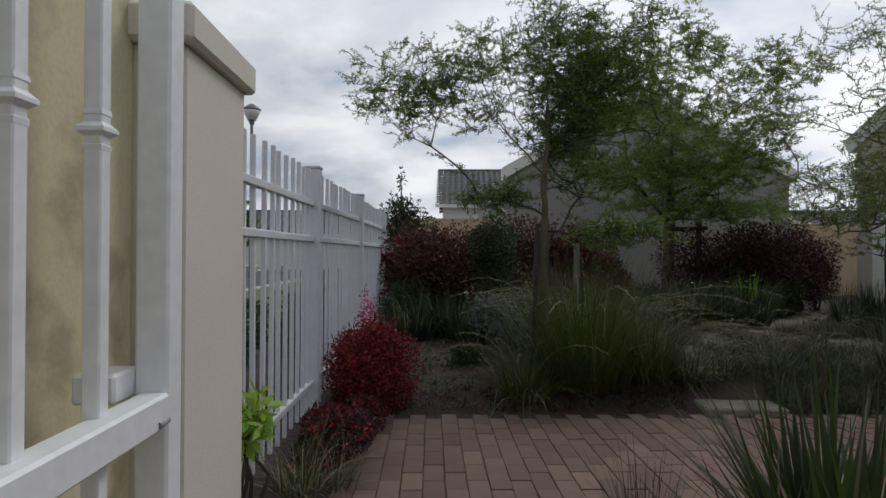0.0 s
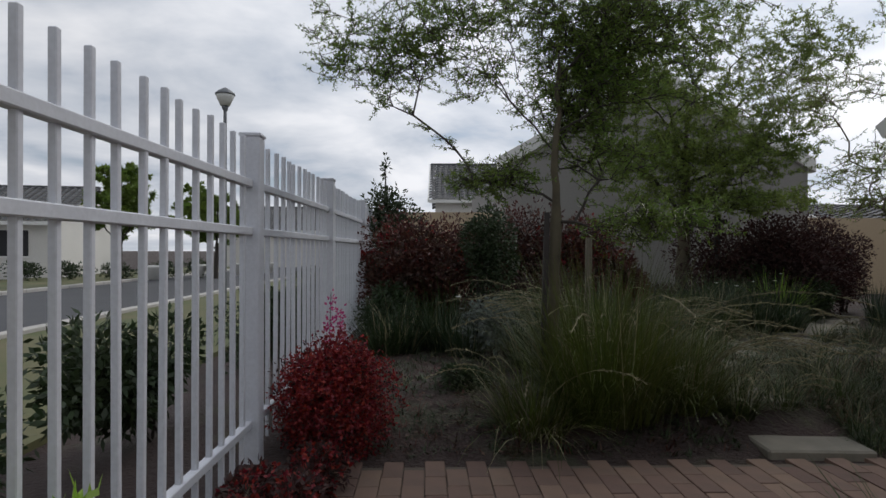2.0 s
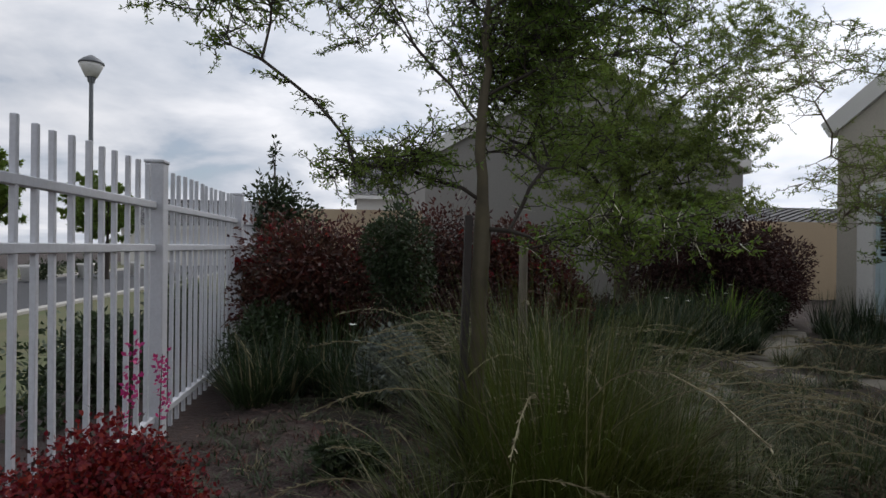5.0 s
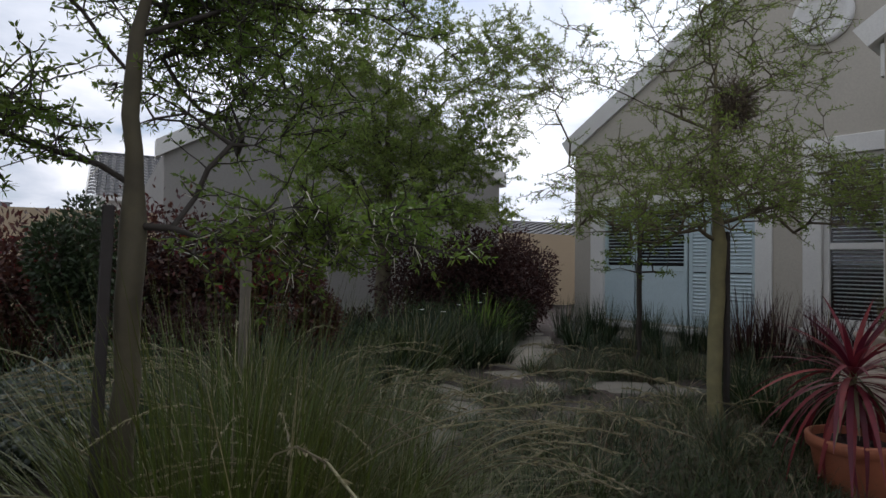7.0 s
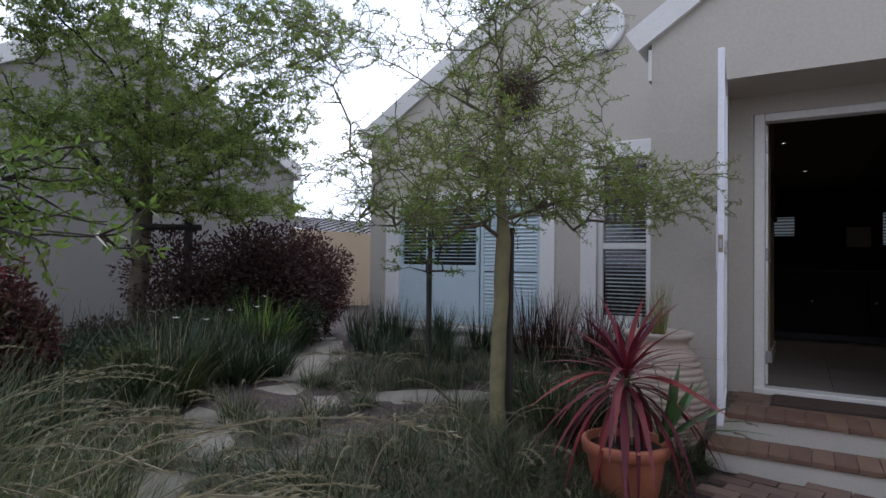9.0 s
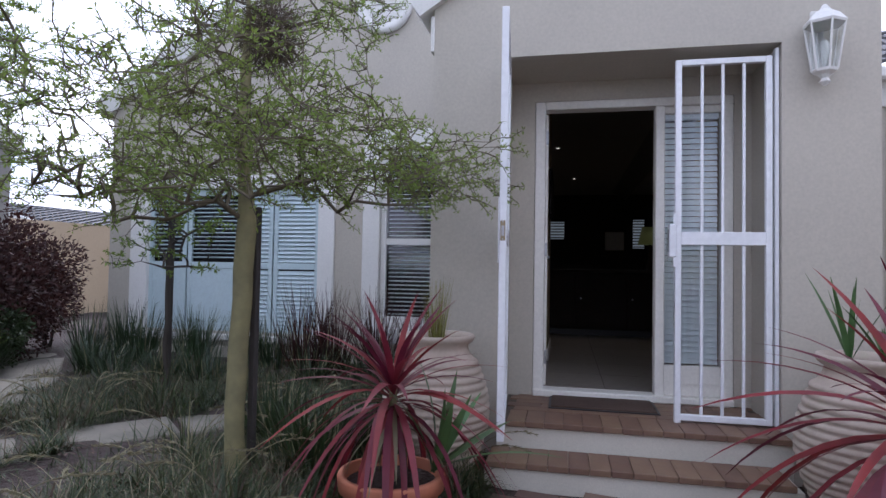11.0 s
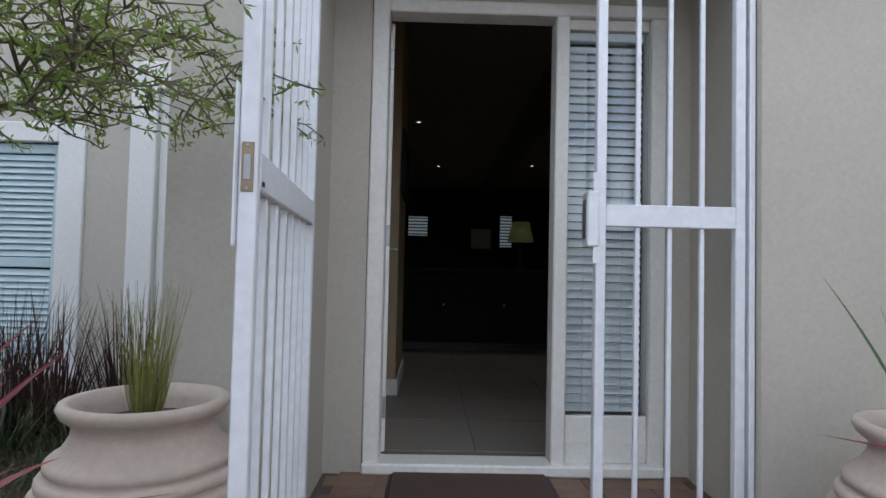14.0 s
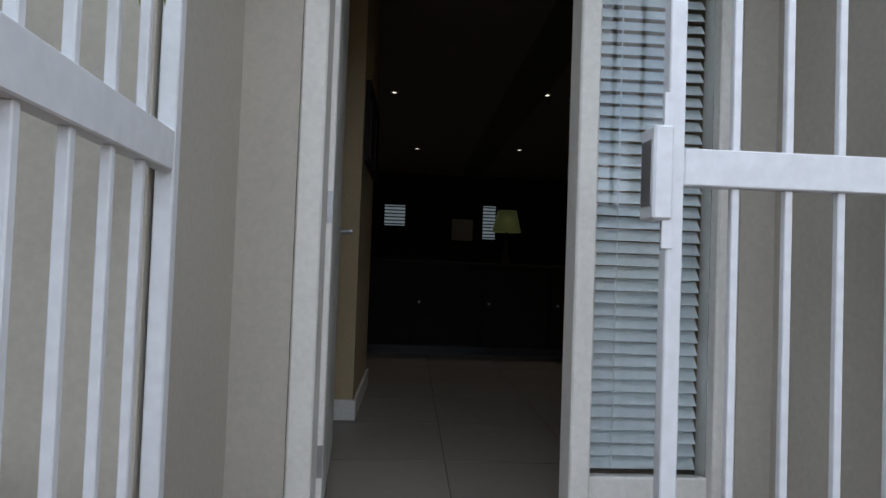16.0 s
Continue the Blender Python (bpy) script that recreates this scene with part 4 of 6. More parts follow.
pk_me = mesh_of("picket", boxed(-0.0115, 0.0115, -0.0115, 0.0115, 0.20, 1.80, 0.003), M_FENCE)
for x, y in POSTS[1:]:
    part("post", post_me, M_FENCE, fence).location = (x, y, 0)
for (xa, ya), (xb, yb) in zip(POSTS, POSTS[1:]):
    turn = math.atan2(-(xb - xa), yb - ya)
    length = math.hypot(xb - xa, yb - ya)
    for z in (0.36, 1.335, 1.575):
        r = part("rail", boxed(-0.02, 0.02, 0.05, length - 0.05, z - 0.02, z + 0.02, 0.004), M_FENCE, fence)
        r.location, r.rotation_euler = (xa, ya, 0), (0, 0, turn)
    n = int(length / 0.132)
    for k in range(1, n):
        t = k / n
        pk = part("picket", pk_me, M_FENCE, fence)
        pk.location, pk.rotation_euler = (xa + (xb - xa) * t, ya + (yb - ya) * t, rng.uniform(-0.006, 0.006)), (rng.uniform(-0.004, 0.004), rng.uniform(-0.004, 0.004), turn)

# garden path slabs
SLABS = [(2.32, 4.52, 0.60, 0.52, -4), (2.27, 5.06, 0.48, 0.42, -7), (2.36, 5.58, 0.50, 0.42, 8), (2.52, 6.08, 0.52, 0.44, 32), (3.02, 6.60, 0.60, 0.52, 42),
         (3.55, 7.08, 0.72, 0.60, 40), (4.10, 7.54, 0.72, 0.62, 38), (4.68, 7.96, 0.72, 0.60, 37), (5.24, 8.42, 0.66, 0.58, 42), (5.70, 8.92, 0.60, 0.52, 50), (6.10, 9.42, 0.58, 0.50, 51), (6.48, 9.94, 0.56, 0.48, 57),
         (4.22, 6.92, 0.60, 0.44, -34), (4.76, 6.56, 0.60, 0.44, -33), (5.30, 6.22, 0.58, 0.44, -30)]
slab_path = thing("garden_path", Matrix(), "weathered concrete stepping slabs winding through the bed", "path", "", "structure")
for x, y, w, d, turn in SLABS:
    s = part("slab", boxed(-w / 2, w / 2, -d / 2, d / 2, -0.05, 0.025, 0.012), M_SLAB, slab_path)
    s.location, s.rotation_euler = (x, y, ground_z(x, y) - 0.020), (radians(rng.uniform(-1, 1)), radians(rng.uniform(-1, 1)), radians(turn))

# ---- plants ----


class Cloud:
    """Collects faces for one mesh."""

    def __init__(self):
        self.v, self.f = [], []

    def blade(self, p, way, up, length, width, droop, bits=3, fold=0.0):
        """A tapering strip that starts at p, goes off along way and bends down."""
        side = way.cross(up)
        if side.length < 1e-4:
            side = Vector((1, 0, 0))
        side.normalize()
        b = len(self.v)
        q, d = Vector(p), way.normalized()
        for k in range(bits + 1):
            t = k / bits
            w = width * (1 - t ** 1.6) * 0.5 * (0.7 + 0.6 * min(t * 3, 0.5)) if k < bits else 0.0006
            self.v += [tuple(q - side * w), tuple(q + side * w)]
            d = (d + Vector((0, 0, -droop / bits))).normalized()
            q = q + d * (length / bits)
        for k in range(bits):
            self.f.append((b + 2 * k, b + 2 * k + 1, b + 2 * k + 3, b + 2 * k + 2))

    def leaf(self, p, way, normal, length, width):
        """A pointed flat leaf."""
        s = way.cross(normal)
        if s.length < 1e-5:
            s = Vector((0, 1, 0))
        s = s.normalized() * width * 0.5
        b = len(self.v)
        m = p + way * (length * 0.45)
        self.v += [tuple(p), tuple(m + s), tuple(p + way * length), tuple(m - s)]
        self.f.append((b, b + 1, b + 2, b + 3))

    def rod(self, p, q, r0, r1, sides=5):
        d = q - p
        if d.length < 1e-6:
            return
        d.normalize()
        s = d.orthogonal().normalized()
        t = d.cross(s)
        b = len(self.v)
        for c, r in ((p, r0), (q, r1)):
            for k in range(sides):
                a = 2 * math.pi * k / sides
                self.v.append(tuple(c + (s * math.cos(a) + t * math.sin(a)) * r))
        for k in range(sides):
            n = (k + 1) % sides
            self.f.append((b + k, b + n, b + sides + n, b + sides + k))

    def mesh(self, name, mat, smooth=False):
        return raw_mesh(name, self.v, self.f, mat, smooth)


def unit(r):
    while True:
        v = Vector((r.uniform(-1, 1), r.uniform(-1, 1), r.uniform(-1, 1)))
        if 0.01 < v.length < 1:
            return v.normalized()


def tree(base, trunk, limbs, crown, label, seed, targets=340, leaves=14, leaf_mat=None, bark=None, r_trunk=0.05, leaf_len=0.045, density=1.0, stake=None, low=0.0, thorny=0.0, twig=None):
    """An acacia-like tree: a trunk and limbs given as lines, then twigs grown to fill the crown's ellipsoids, then small leaves."""
    r = random.Random(seed)
    twig = twig or M_TWIG
    g = thing("tree", Matrix.Translation(base), label, "tree", "garden trees")
    nodes, parent, owner = [Vector(trunk[0])], [-1], [0]

    def grow(start, pts, own, jit):
        last = start
        for p in pts:
            a = nodes[last]
            p = Vector(p)
            n = max(1, int((p - a).length / 0.11))
            for k in range(1, n + 1):
                q = a.lerp(p, k / n)
                if k < n:
                    q += Vector((r.gauss(0, jit), r.gauss(0, jit), r.gauss(0, jit)))
                nodes.append(q)
                parent.append(last)
                owner.append(own)
                last = len(nodes) - 1
        return last

    grow(0, trunk[1:], 0, 0.006)
    for k, lm in enumerate(limbs):
        p0 = Vector(lm[0])
        start = min(range(len(nodes)), key=lambda i: (nodes[i] - p0).length)
        grow(start, lm[1:], k + 1, 0.009)
    pts = []
    while len(pts) < targets:
        cx, cy, cz, rx, ry, rz, wgt = r.choices(crown, [c[6] for c in crown])[0]
        v = unit(r) * (r.random() ** 0.42) * r.uniform(0.75, 1.18)
        pts.append(Vector((cx + v.x * rx, cy + v.y * ry, cz + v.z * rz)))
    pts.sort(key=lambda p: (p - nodes[len(trunk)]).length)
    tips = []
    arr = np.array([tuple(n) for n in nodes])
    for p in pts:
        own_arr = np.array(owner)
        d = np.linalg.norm(arr - np.array(p), axis=1) + np.where(own_arr == 0, 0.45, 0) + np.where(arr[:, 2] > p.z + 0.05, 0.25, 0) + np.where(arr[:, 2] < low, 5, 0)
        i = int(d.argmin())
        first = len(nodes)
        midp = nodes[i].lerp(p, 0.5) + Vector((r.gauss(0, 0.03), r.gauss(0, 0.03), r.uniform(0.0, 0.07)))
        tips.append(grow(i, [midp, p], 99, 0.014))
        arr = np.vstack([arr, [tuple(n) for n in nodes[first:]]])
    load = [0.0] * len(nodes)
    for i in range(len(nodes) - 1, 0, -1):
        if load[i] == 0:
            load[i] = 1.0
        load[parent[i]] += load[i]
    top = max(load)
    rad = [max(0.0018, r_trunk * (v / top) ** (0.45 if o == 0 else 0.7)) if o != 99 else max(0.0018, min(0.009, r_trunk * (v / top) ** 0.7)) for v, o in zip(load, owner)]
    rad = [v if o in (0, 99) else min(v, 0.30 * r_trunk) for v, o in zip(rad, owner)]
    clouds = {}
    stem = [i for i in range(len(nodes)) if owner[i] == 0]
    c = clouds.setdefault(0, Cloud())
    for n, i in enumerate(stem):
        for k in range(12):
            a = 2 * math.pi * k / 12
            w = rad[i] * (1 + 0.10 * noise.noise(Vector((math.cos(a), math.sin(a), nodes[i].z * 3 + seed))) + (0.35 * max(0, 0.12 - nodes[i].z) / 0.12 if n < 3 else 0))
            c.v.append((nodes[i].x + w * math.cos(a), nodes[i].y + w * math.sin(a), nodes[i].z))
            if n:
                c.f.append(((n - 1) * 12 + k, (n - 1) * 12 + (k + 1) % 12, n * 12 + (k + 1) % 12, n * 12 + k))
    for i in range(1, len(nodes)):
        own = owner[i]
        if own == 0:
            continue
        c = clouds.setdefault(own, Cloud())
        c.rod(nodes[parent[i]], nodes[i], rad[parent[i]] if owner[parent[i]] == owner[i] else rad[i], rad[i], 10 if own == 0 else 5)
    for own, c in sorted(clouds.items()):
        name = "trunk" if own == 0 else "branchwork" if own == 99 else "limb"
        part(name, c.mesh(name, bark if own == 0 else twig, True), None, g)
    lc = Cloud()
    tw = Cloud()
    sp = Cloud()
    for i in range(1, len(nodes)):
        if rad[i] > 0.010 or nodes[i].z < low:
            continue
        along = (nodes[i] - nodes[parent[i]]).normalized()
        for _ in range(int(density + r.random())):
            d = (along * 0.9 + unit(r)).normalized()
            d.z = d.z * 0.45 + 0.02
            d.normalize()
            ln = r.uniform(0.05, 0.20)
            knots = max(2, int(ln / 0.034))
            a = nodes[i]
            for k in range(knots):
                b = a + (d + unit(r) * 0.35).normalized() * (ln / knots)
                tw.rod(a, b, 0.0036 - 0.0018 * k / knots, 0.0034 - 0.0018 * (k + 1) / knots, 3)
                for _ in range(leaves):
                    w = (unit(r) + d * 0.25).normalized()
                    lc.leaf(b + w * 0.003, w, unit(r), leaf_len * r.uniform(0.55, 1.2), leaf_len * r.uniform(0.22, 0.36))
                a = b
        if thorny and nodes[i].z < thorny and r.random() < 0.8:
            side = along.cross(unit(r)).normalized()
            for w in (side, (along * 0.5 - side * 0.7 + Vector((0, 0, -0.3)))):
                sp.rod(nodes[i], nodes[i] + w.normalized() * r.uniform(0.035, 0.075), 0.0022, 0.0004, 4)
    if sp.f:
        tagged(part("spine_cluster", sp.mesh("spine_cluster", M_THORN), None, g, "long white paired thorns"), kind="stuff")
    part("twig_spray", tw.mesh("twig_spray", twig), None, g)
    part("crown", lc.mesh("crown", leaf_mat or M_LEAF), None, g)
    if stake:
        st = part("stake", boxed(-0.017, 0.017, -0.017, 0.017, -0.1, stake[2], 0.004), M_STAKE, g, "dark timber stake")
        st.location, st.rotation_euler = (stake[0], stake[1], 0), (0, radians(stake[3] if len(stake) > 3 else 0), 0)
    return g


def gz3(x, y, up=0.0):
    return (x, y, ground_z(x, y) + up)


def shrub(name, label, category, x, y, rx, ry, z0, z1, mat, seed, count=1500, size=0.05, stems=14, flowers=None, group="", hollow=0.35, lumps=7):
    """A shrub of stems and many small leaves in uneven lumps."""
    r = random.Random(seed)
    gz = ground_z(x, y)
    g = thing(name, Matrix.Translation((x, y, gz)), label, category, group)
    z0, z1 = z0 - gz, z1 - gz
    mid, h = (z0 + z1) / 2, (z1 - z0) / 2
    centres = []
    for _ in range(lumps):
        u = unit(r) * r.uniform(0.25, 0.62)
        centres.append((Vector((u.x * rx, u.y * ry, mid + u.z * h)), r.uniform(0.38, 0.62)))
    st, lv, fl = Cloud(), Cloud(), Cloud()
    for c, k in centres:
        p = Vector((r.gauss(0, 0.04), r.gauss(0, 0.04), -0.03))
        q = p.lerp(c, 0.5) + Vector((r.gauss(0, 0.05), r.gauss(0, 0.05), 0.03))
        st.rod(p, q, 0.012, 0.008)
        st.rod(q, c, 0.008, 0.005)
    for _ in range(stems * 4):
        c, k = r.choice(centres)
        u = unit(r)
        st.rod(c, c + Vector((u.x * rx, u.y * ry, u.z * h)) * k * r.uniform(0.5, 1.08), 0.004, 0.0015, 4)
    for n in range(count):
        c, k = r.choice(centres)
        u = unit(r)
        d = k * (hollow + (1 - hollow) * r.random() ** 0.5) * r.uniform(0.86, 1.12)
        p = c + Vector((u.x * rx, u.y * ry, u.z * h)) * d
        if p.z < 0.0:
            continue
        w = (u + unit(r) * 0.9).normalized()
        if flowers and r.random() < flowers[1] and u.z > flowers[2]:
            for _ in range(flowers[3]):
                fl.leaf(p, unit(r), unit(r), flowers[4] * r.uniform(0.6, 1.2), flowers[4] * 0.7)
        else:
            lv.leaf(p, w, unit(r), size * r.uniform(0.55, 1.25), size * r.uniform(0.3, 0.5))
    part("branchwork", st.mesh("branchwork", M_TWIG), None, g)
    if lv.f:
        part("foliage", lv.mesh("foliage", mat), None, g)
    if fl.f:
        part("bloom", fl.mesh("bloom", flowers[0]), None, g)
    return g


def grass(name, label, category, x, y, radius, height, mat, seed, count=320, width=0.008, droop=1.1, spread=0.55, straw=0.12, plumes=0, group="", up=0.0):
    """A clump of arching blades."""
    r = random.Random(seed)
    g = thing(name, Matrix.Translation(gz3(x, y, up)), label, category, group)
    a, b, c = Cloud(), Cloud(), Cloud()
    for k in range(count):
        t = r.uniform(0, 2 * math.pi)
        d = radius * 0.45 * math.sqrt(r.random())
        p = Vector((d * math.cos(t), d * math.sin(t), -0.02))
        lean = spread * r.uniform(0.1, 1.0)
        t2 = t + r.gauss(0, 0.6)
        way = Vector((math.cos(t2) * lean, math.sin(t2) * lean, 1)).normalized()
        cl = b if r.random() < straw else a
        cl.blade(p, way, Vector((0, 0, 1)), height * r.uniform(0.5, 1.12), width * r.uniform(0.6, 1.2), droop * r.uniform(0.3, 1.2), 4)
    for k in range(plumes):
        t = r.uniform(0, 2 * math.pi)
        way = Vector((math.cos(t) * 0.5, math.sin(t) * 0.5, 1)).normalized()
        q, d = Vector((0, 0, 0)), way
        ln = height * r.uniform(1.2, 1.75)
        for s in range(9):
            n = q + d * ln / 9
            c.rod(q, n, 0.0024, 0.0022, 4)
            if s > 5:
                for _ in range(16):
                    c.leaf(q.lerp(n, r.random()), (d + unit(r) * 0.45).normalized(), unit(r), 0.030, 0.005)
            q, d = n, (d + Vector((0, 0, -0.2))).normalized()
    part("foliage", a.mesh("foliage", mat), None, g)
    if b.f:
        part("dry_foliage", b.mesh("dry_foliage", M_STRAW), None, g, "dry straw-coloured blades")
    if c.f:
        part("seed_head", c.mesh("seed_head", M_STRAW), None, g, "pale arching seed plumes")
    return g


def strap_leaf(length, width, droop, mat, bits=8, fold=0.25):
    """One long folded leaf along +x from the origin, rising and then arching over."""
    bm = bmesh.new()
    q, d = Vector((0, 0, 0)), Vector((1, 0, 0))
    rows = []
    for k in range(bits + 1):
        t = k / bits
        w = width * 0.5 * (min(1, 0.35 + t * 2.2) * (1 - t ** 2.6)) + 0.0008
        rows.append([bm.verts.new(q + Vector((0, -w, w * fold))), bm.verts.new(q), bm.verts.new(q + Vector((0, w, w * fold)))])
        d = (d + Vector((0, 0, -droop / bits))).normalized()
        q = q + d * length / bits
    for lo, hi in zip(rows, rows[1:]):
        for j in (0, 1):
            f = bm.faces.new((lo[j], lo[j + 1], hi[j + 1], hi[j]))
            f.smooth = True
    return mesh_of("leaf", bm, mat)


def rosette(name, m, label, category, mat, seed, count, length, width, stem, droop=(0.2, 1.9), group="", steep=(82, 5)):
    """A rosette of long leaves on a short stem, each leaf a part."""
    r = random.Random(seed)
    g = thing(name, m, label, category, group)
    if stem:
        part("stem", tube(bmesh.new(), (0, 0, -0.06), (0, 0, stem), 0.02, 0.018, 8), M_STRAW, g)
    kinds = [strap_leaf(length * (0.75 + 0.11 * k), width, droop[0] + (droop[1] - droop[0]) * k / 4, mat) for k in range(5)]
    for k in range(count):
        t = k / max(count - 1, 1)
        lf = part("leaf", kinds[min(4, max(0, int(t * 5 + r.uniform(-0.7, 0.7))))], mat, g)
        el = steep[0] + (steep[1] - steep[0]) * t + r.uniform(-9, 9)
        lf.rotation_euler = (radians(r.uniform(-14, 14)), radians(-el), radians(k * 137.5 + r.uniform(-15, 15)))
        lf.location = (0, 0, stem - 0.10 * t * (1 if stem else 0) + 0.005)
        lf.scale = (r.uniform(0.82, 1.1),) * 3
    return g


# pots and urns
URN = [(0.15, 0.0), (0.20, 0.03)]
for k in range(15):
    z = 0.045 + k * 0.0412
    rr = 0.205 + 0.105 * math.sin(math.pi * (k + 1.2) / 17.0)
    URN += [(rr, z), (rr + 0.009, z + 0.010), (rr + 0.009, z + 0.024), (rr, z + 0.034)]
URN += [(0.215, 0.67), (0.19, 0.71), (0.185, 0.74), (0.215, 0.765), (0.225, 0.785), (0.22, 0.80), (0.195, 0.80), (0.17, 0.76), (0.17, 0.70)]
for x, y, label in ((6.17, 3.74, "large ribbed pale terracotta urn left of the porch steps".replace("left of", "beside")), (5.97, 1.56, "large ribbed pale terracotta urn at the drive side of the steps")):
    urn = thing("garden_urn", HM @ pose(x, y, PAVE), label, "urn", "porch urns")
    part("body", lathe(URN, 40), M_URN, urn)
    part("soil", lathe([(0.17, 0.715), (0.168, 0.73)], 24), M_SOIL, urn)


def terracotta_pot(m, rim, high, label):
    g = thing("flower_pot", m, label, "pot", "terracotta pots")
    part("body", lathe([(rim * 0.68, 0), (rim * 0.72, 0.01), (rim * 0.9, high * 0.78), (rim * 0.92, high * 0.8), (rim, high * 0.81), (rim * 1.02, high * 0.97), (rim, high), (rim * 0.9, high), (rim * 0.86, high * 0.85)], 36), M_TERRA, g)
    part("soil", lathe([(rim * 0.87, high * 0.84), (rim * 0.86, high * 0.88)], 24), M_SOIL, g)
    return g


POT = (4.44, 4.58)
terracotta_pot(Matrix.Translation((*POT, ground_z(*POT) - 0.03)), 0.225, 0.33, "round red terracotta pot on the paving, planted")
rosette("cordyline", pose(POT[0], POT[1], 0.42), "crimson cordyline with long arching strap leaves in a pot", "plant", M_CORD, 3, 84, 0.64, 0.033, 0.33, (0.6, 2.7), group="potted cordylines", steep=(76, -22))
r = random.Random(77)
dead = [strap_leaf(0.4, 0.02, 2.6, M_STRAW), strap_leaf(0.3, 0.018, 2.2, M_STRAW)]
for ob in [o for o in scene.objects if o.name == "cordyline"]:
    for k in range(14):
        lf = part("dry_leaf", dead[k % 2], M_STRAW, ob, "dry straw-coloured leaf")
        lf.location, lf.rotation_euler = (0, 0, 0.17 + 0.006 * k), (0, radians(r.uniform(-25, 20)), radians(k * 137.5))
rosette("spiky_plant", pose(POT[0] + 0.06, POT[1] - 0.16, 0.40, 26, 4), "young green strap-leaved plant sharing the pot", "plant", M_ALOE, 5, 10, 0.48, 0.044, 0, (0.1, 0.6), steep=(86, 58))
RPOT = Vector((4.68, 2.66, 0.0))
terracotta_pot(pose(RPOT.x, RPOT.y, PAVE), 0.225, 0.33, "round red terracotta pot on the drive, planted")
rosette("cordyline", pose(RPOT.x, RPOT.y, 0.39), "crimson cordyline with long arching strap leaves on the drive", "plant", M_CORD, 9, 64, 0.82, 0.048, 0.38, (0.5, 2.4), group="potted cordylines", steep=(78, -15))
p = hw(5.97, 1.60)
rosette("aloe", pose(p.x, p.y + 0.04, 0.83), "upright green spiky aloe growing in an urn", "plant", M_ALOE, 21, 10, 0.42, 0.030, 0, (0.02, 0.2), steep=(90, 68))
rosette("aloe", pose(p.x - 0.02, p.y - 0.10, 0.83), "smaller spiky aloe growing in an urn", "plant", M_ALOE, 22, 7, 0.28, 0.030, 0, (0.02, 0.3), steep=(88, 55))
p = hw(6.17, 3.74)
r = random.Random(31)
reed = thing("reed_tuft", pose(p.x, p.y, 0.80), "fine yellow-green reed tuft growing in an urn", "plant")
cl = Cloud()
for k in range(170):
    t = r.uniform(0, 6.283)
    cl.blade(Vector((0.05 * math.cos(t) * r.random(), 0.05 * math.sin(t) * r.random(), 0)), Vector((math.cos(t) * r.uniform(0, 0.3), math.sin(t) * r.uniform(0, 0.3), 1)).normalized(), Vector((0, 0, 1)), r.uniform(0.12, 0.42), 0.004, 0.25, 3)
part("foliage", cl.mesh("foliage", M_REED), None, reed)

# trees
T1 = (0.92, 5.00)
z = ground_z(*T1)
tree((*T1, z), [(0, 0, -0.05), (0.01, 0.0, 0.6), (0.03, 0.0, 1.2), (0.02, 0.0, 1.67), (0.05, 0.02, 2.2), (0.08, 0.05, 2.95)],
     [[(0.02, 0.0, 1.67), (-0.2, 0.0, 1.92), (-0.45, 0.0, 2.2), (-0.9, 0.05, 2.4), (-1.45, 0.1, 2.62)],
      [(-0.3, 0.0, 2.05), (-0.5, 0.15, 2.5), (-0.55, 0.2, 2.9)],
      [(0.03, 0.0, 1.85), (-0.22, 0.1, 2.2), (-0.3, 0.15, 2.7)],
      [(0.03, 0.0, 1.38), (-0.3, -0.05, 1.45), (-0.65, -0.1, 1.48)],
      [(0.03, 0.0, 1.75), (0.35, 0.05, 2.0), (0.8, 0.1, 2.1), (1.25, 0.1, 2.0)],
      [(0.05, 0.02, 2.2), (0.5, 0.1, 2.6), (1.2, 0.2, 2.85)],
      [(0.04, 0.0, 2.0), (0.3, -0.4, 2.3), (0.5, -0.8, 2.5)],
      [(0.03, 0.0, 1.14), (0.3, -0.25, 1.16), (0.62, -0.52, 1.17), (0.88, -0.64, 1.13)]],
     [(-0.92, 0.05, 2.38, 0.78, 0.6, 0.38, 1.6), (0.3, 0.1, 2.78, 1.2, 0.8, 0.34, 2.3), (0.6, 0.35, 2.48, 0.65, 0.5, 0.36, 1.6), (0.3, 0.25, 2.15, 0.42, 0.5, 0.5, 2.0), (-0.40, -0.05, 1.46, 0.38, 0.28, 0.13, 0.36), (0.35, 0.2, 1.65, 0.45, 0.4, 0.2, 0.3), (0.50, -0.42, 1.15, 0.44, 0.24, 0.11, 0.42)],
     "thorny fine-leaved acacia tree with a spreading crown, staked", 11, targets=800, leaves=6, bark=M_BARKD, r_trunk=0.040, low=1.0, density=2.9, leaf_len=0.028, stake=(-0.075, -0.03, 1.26, 1.6), thorny=1.42)
T2 = (4.42, 5.42)
z = ground_z(*T2)
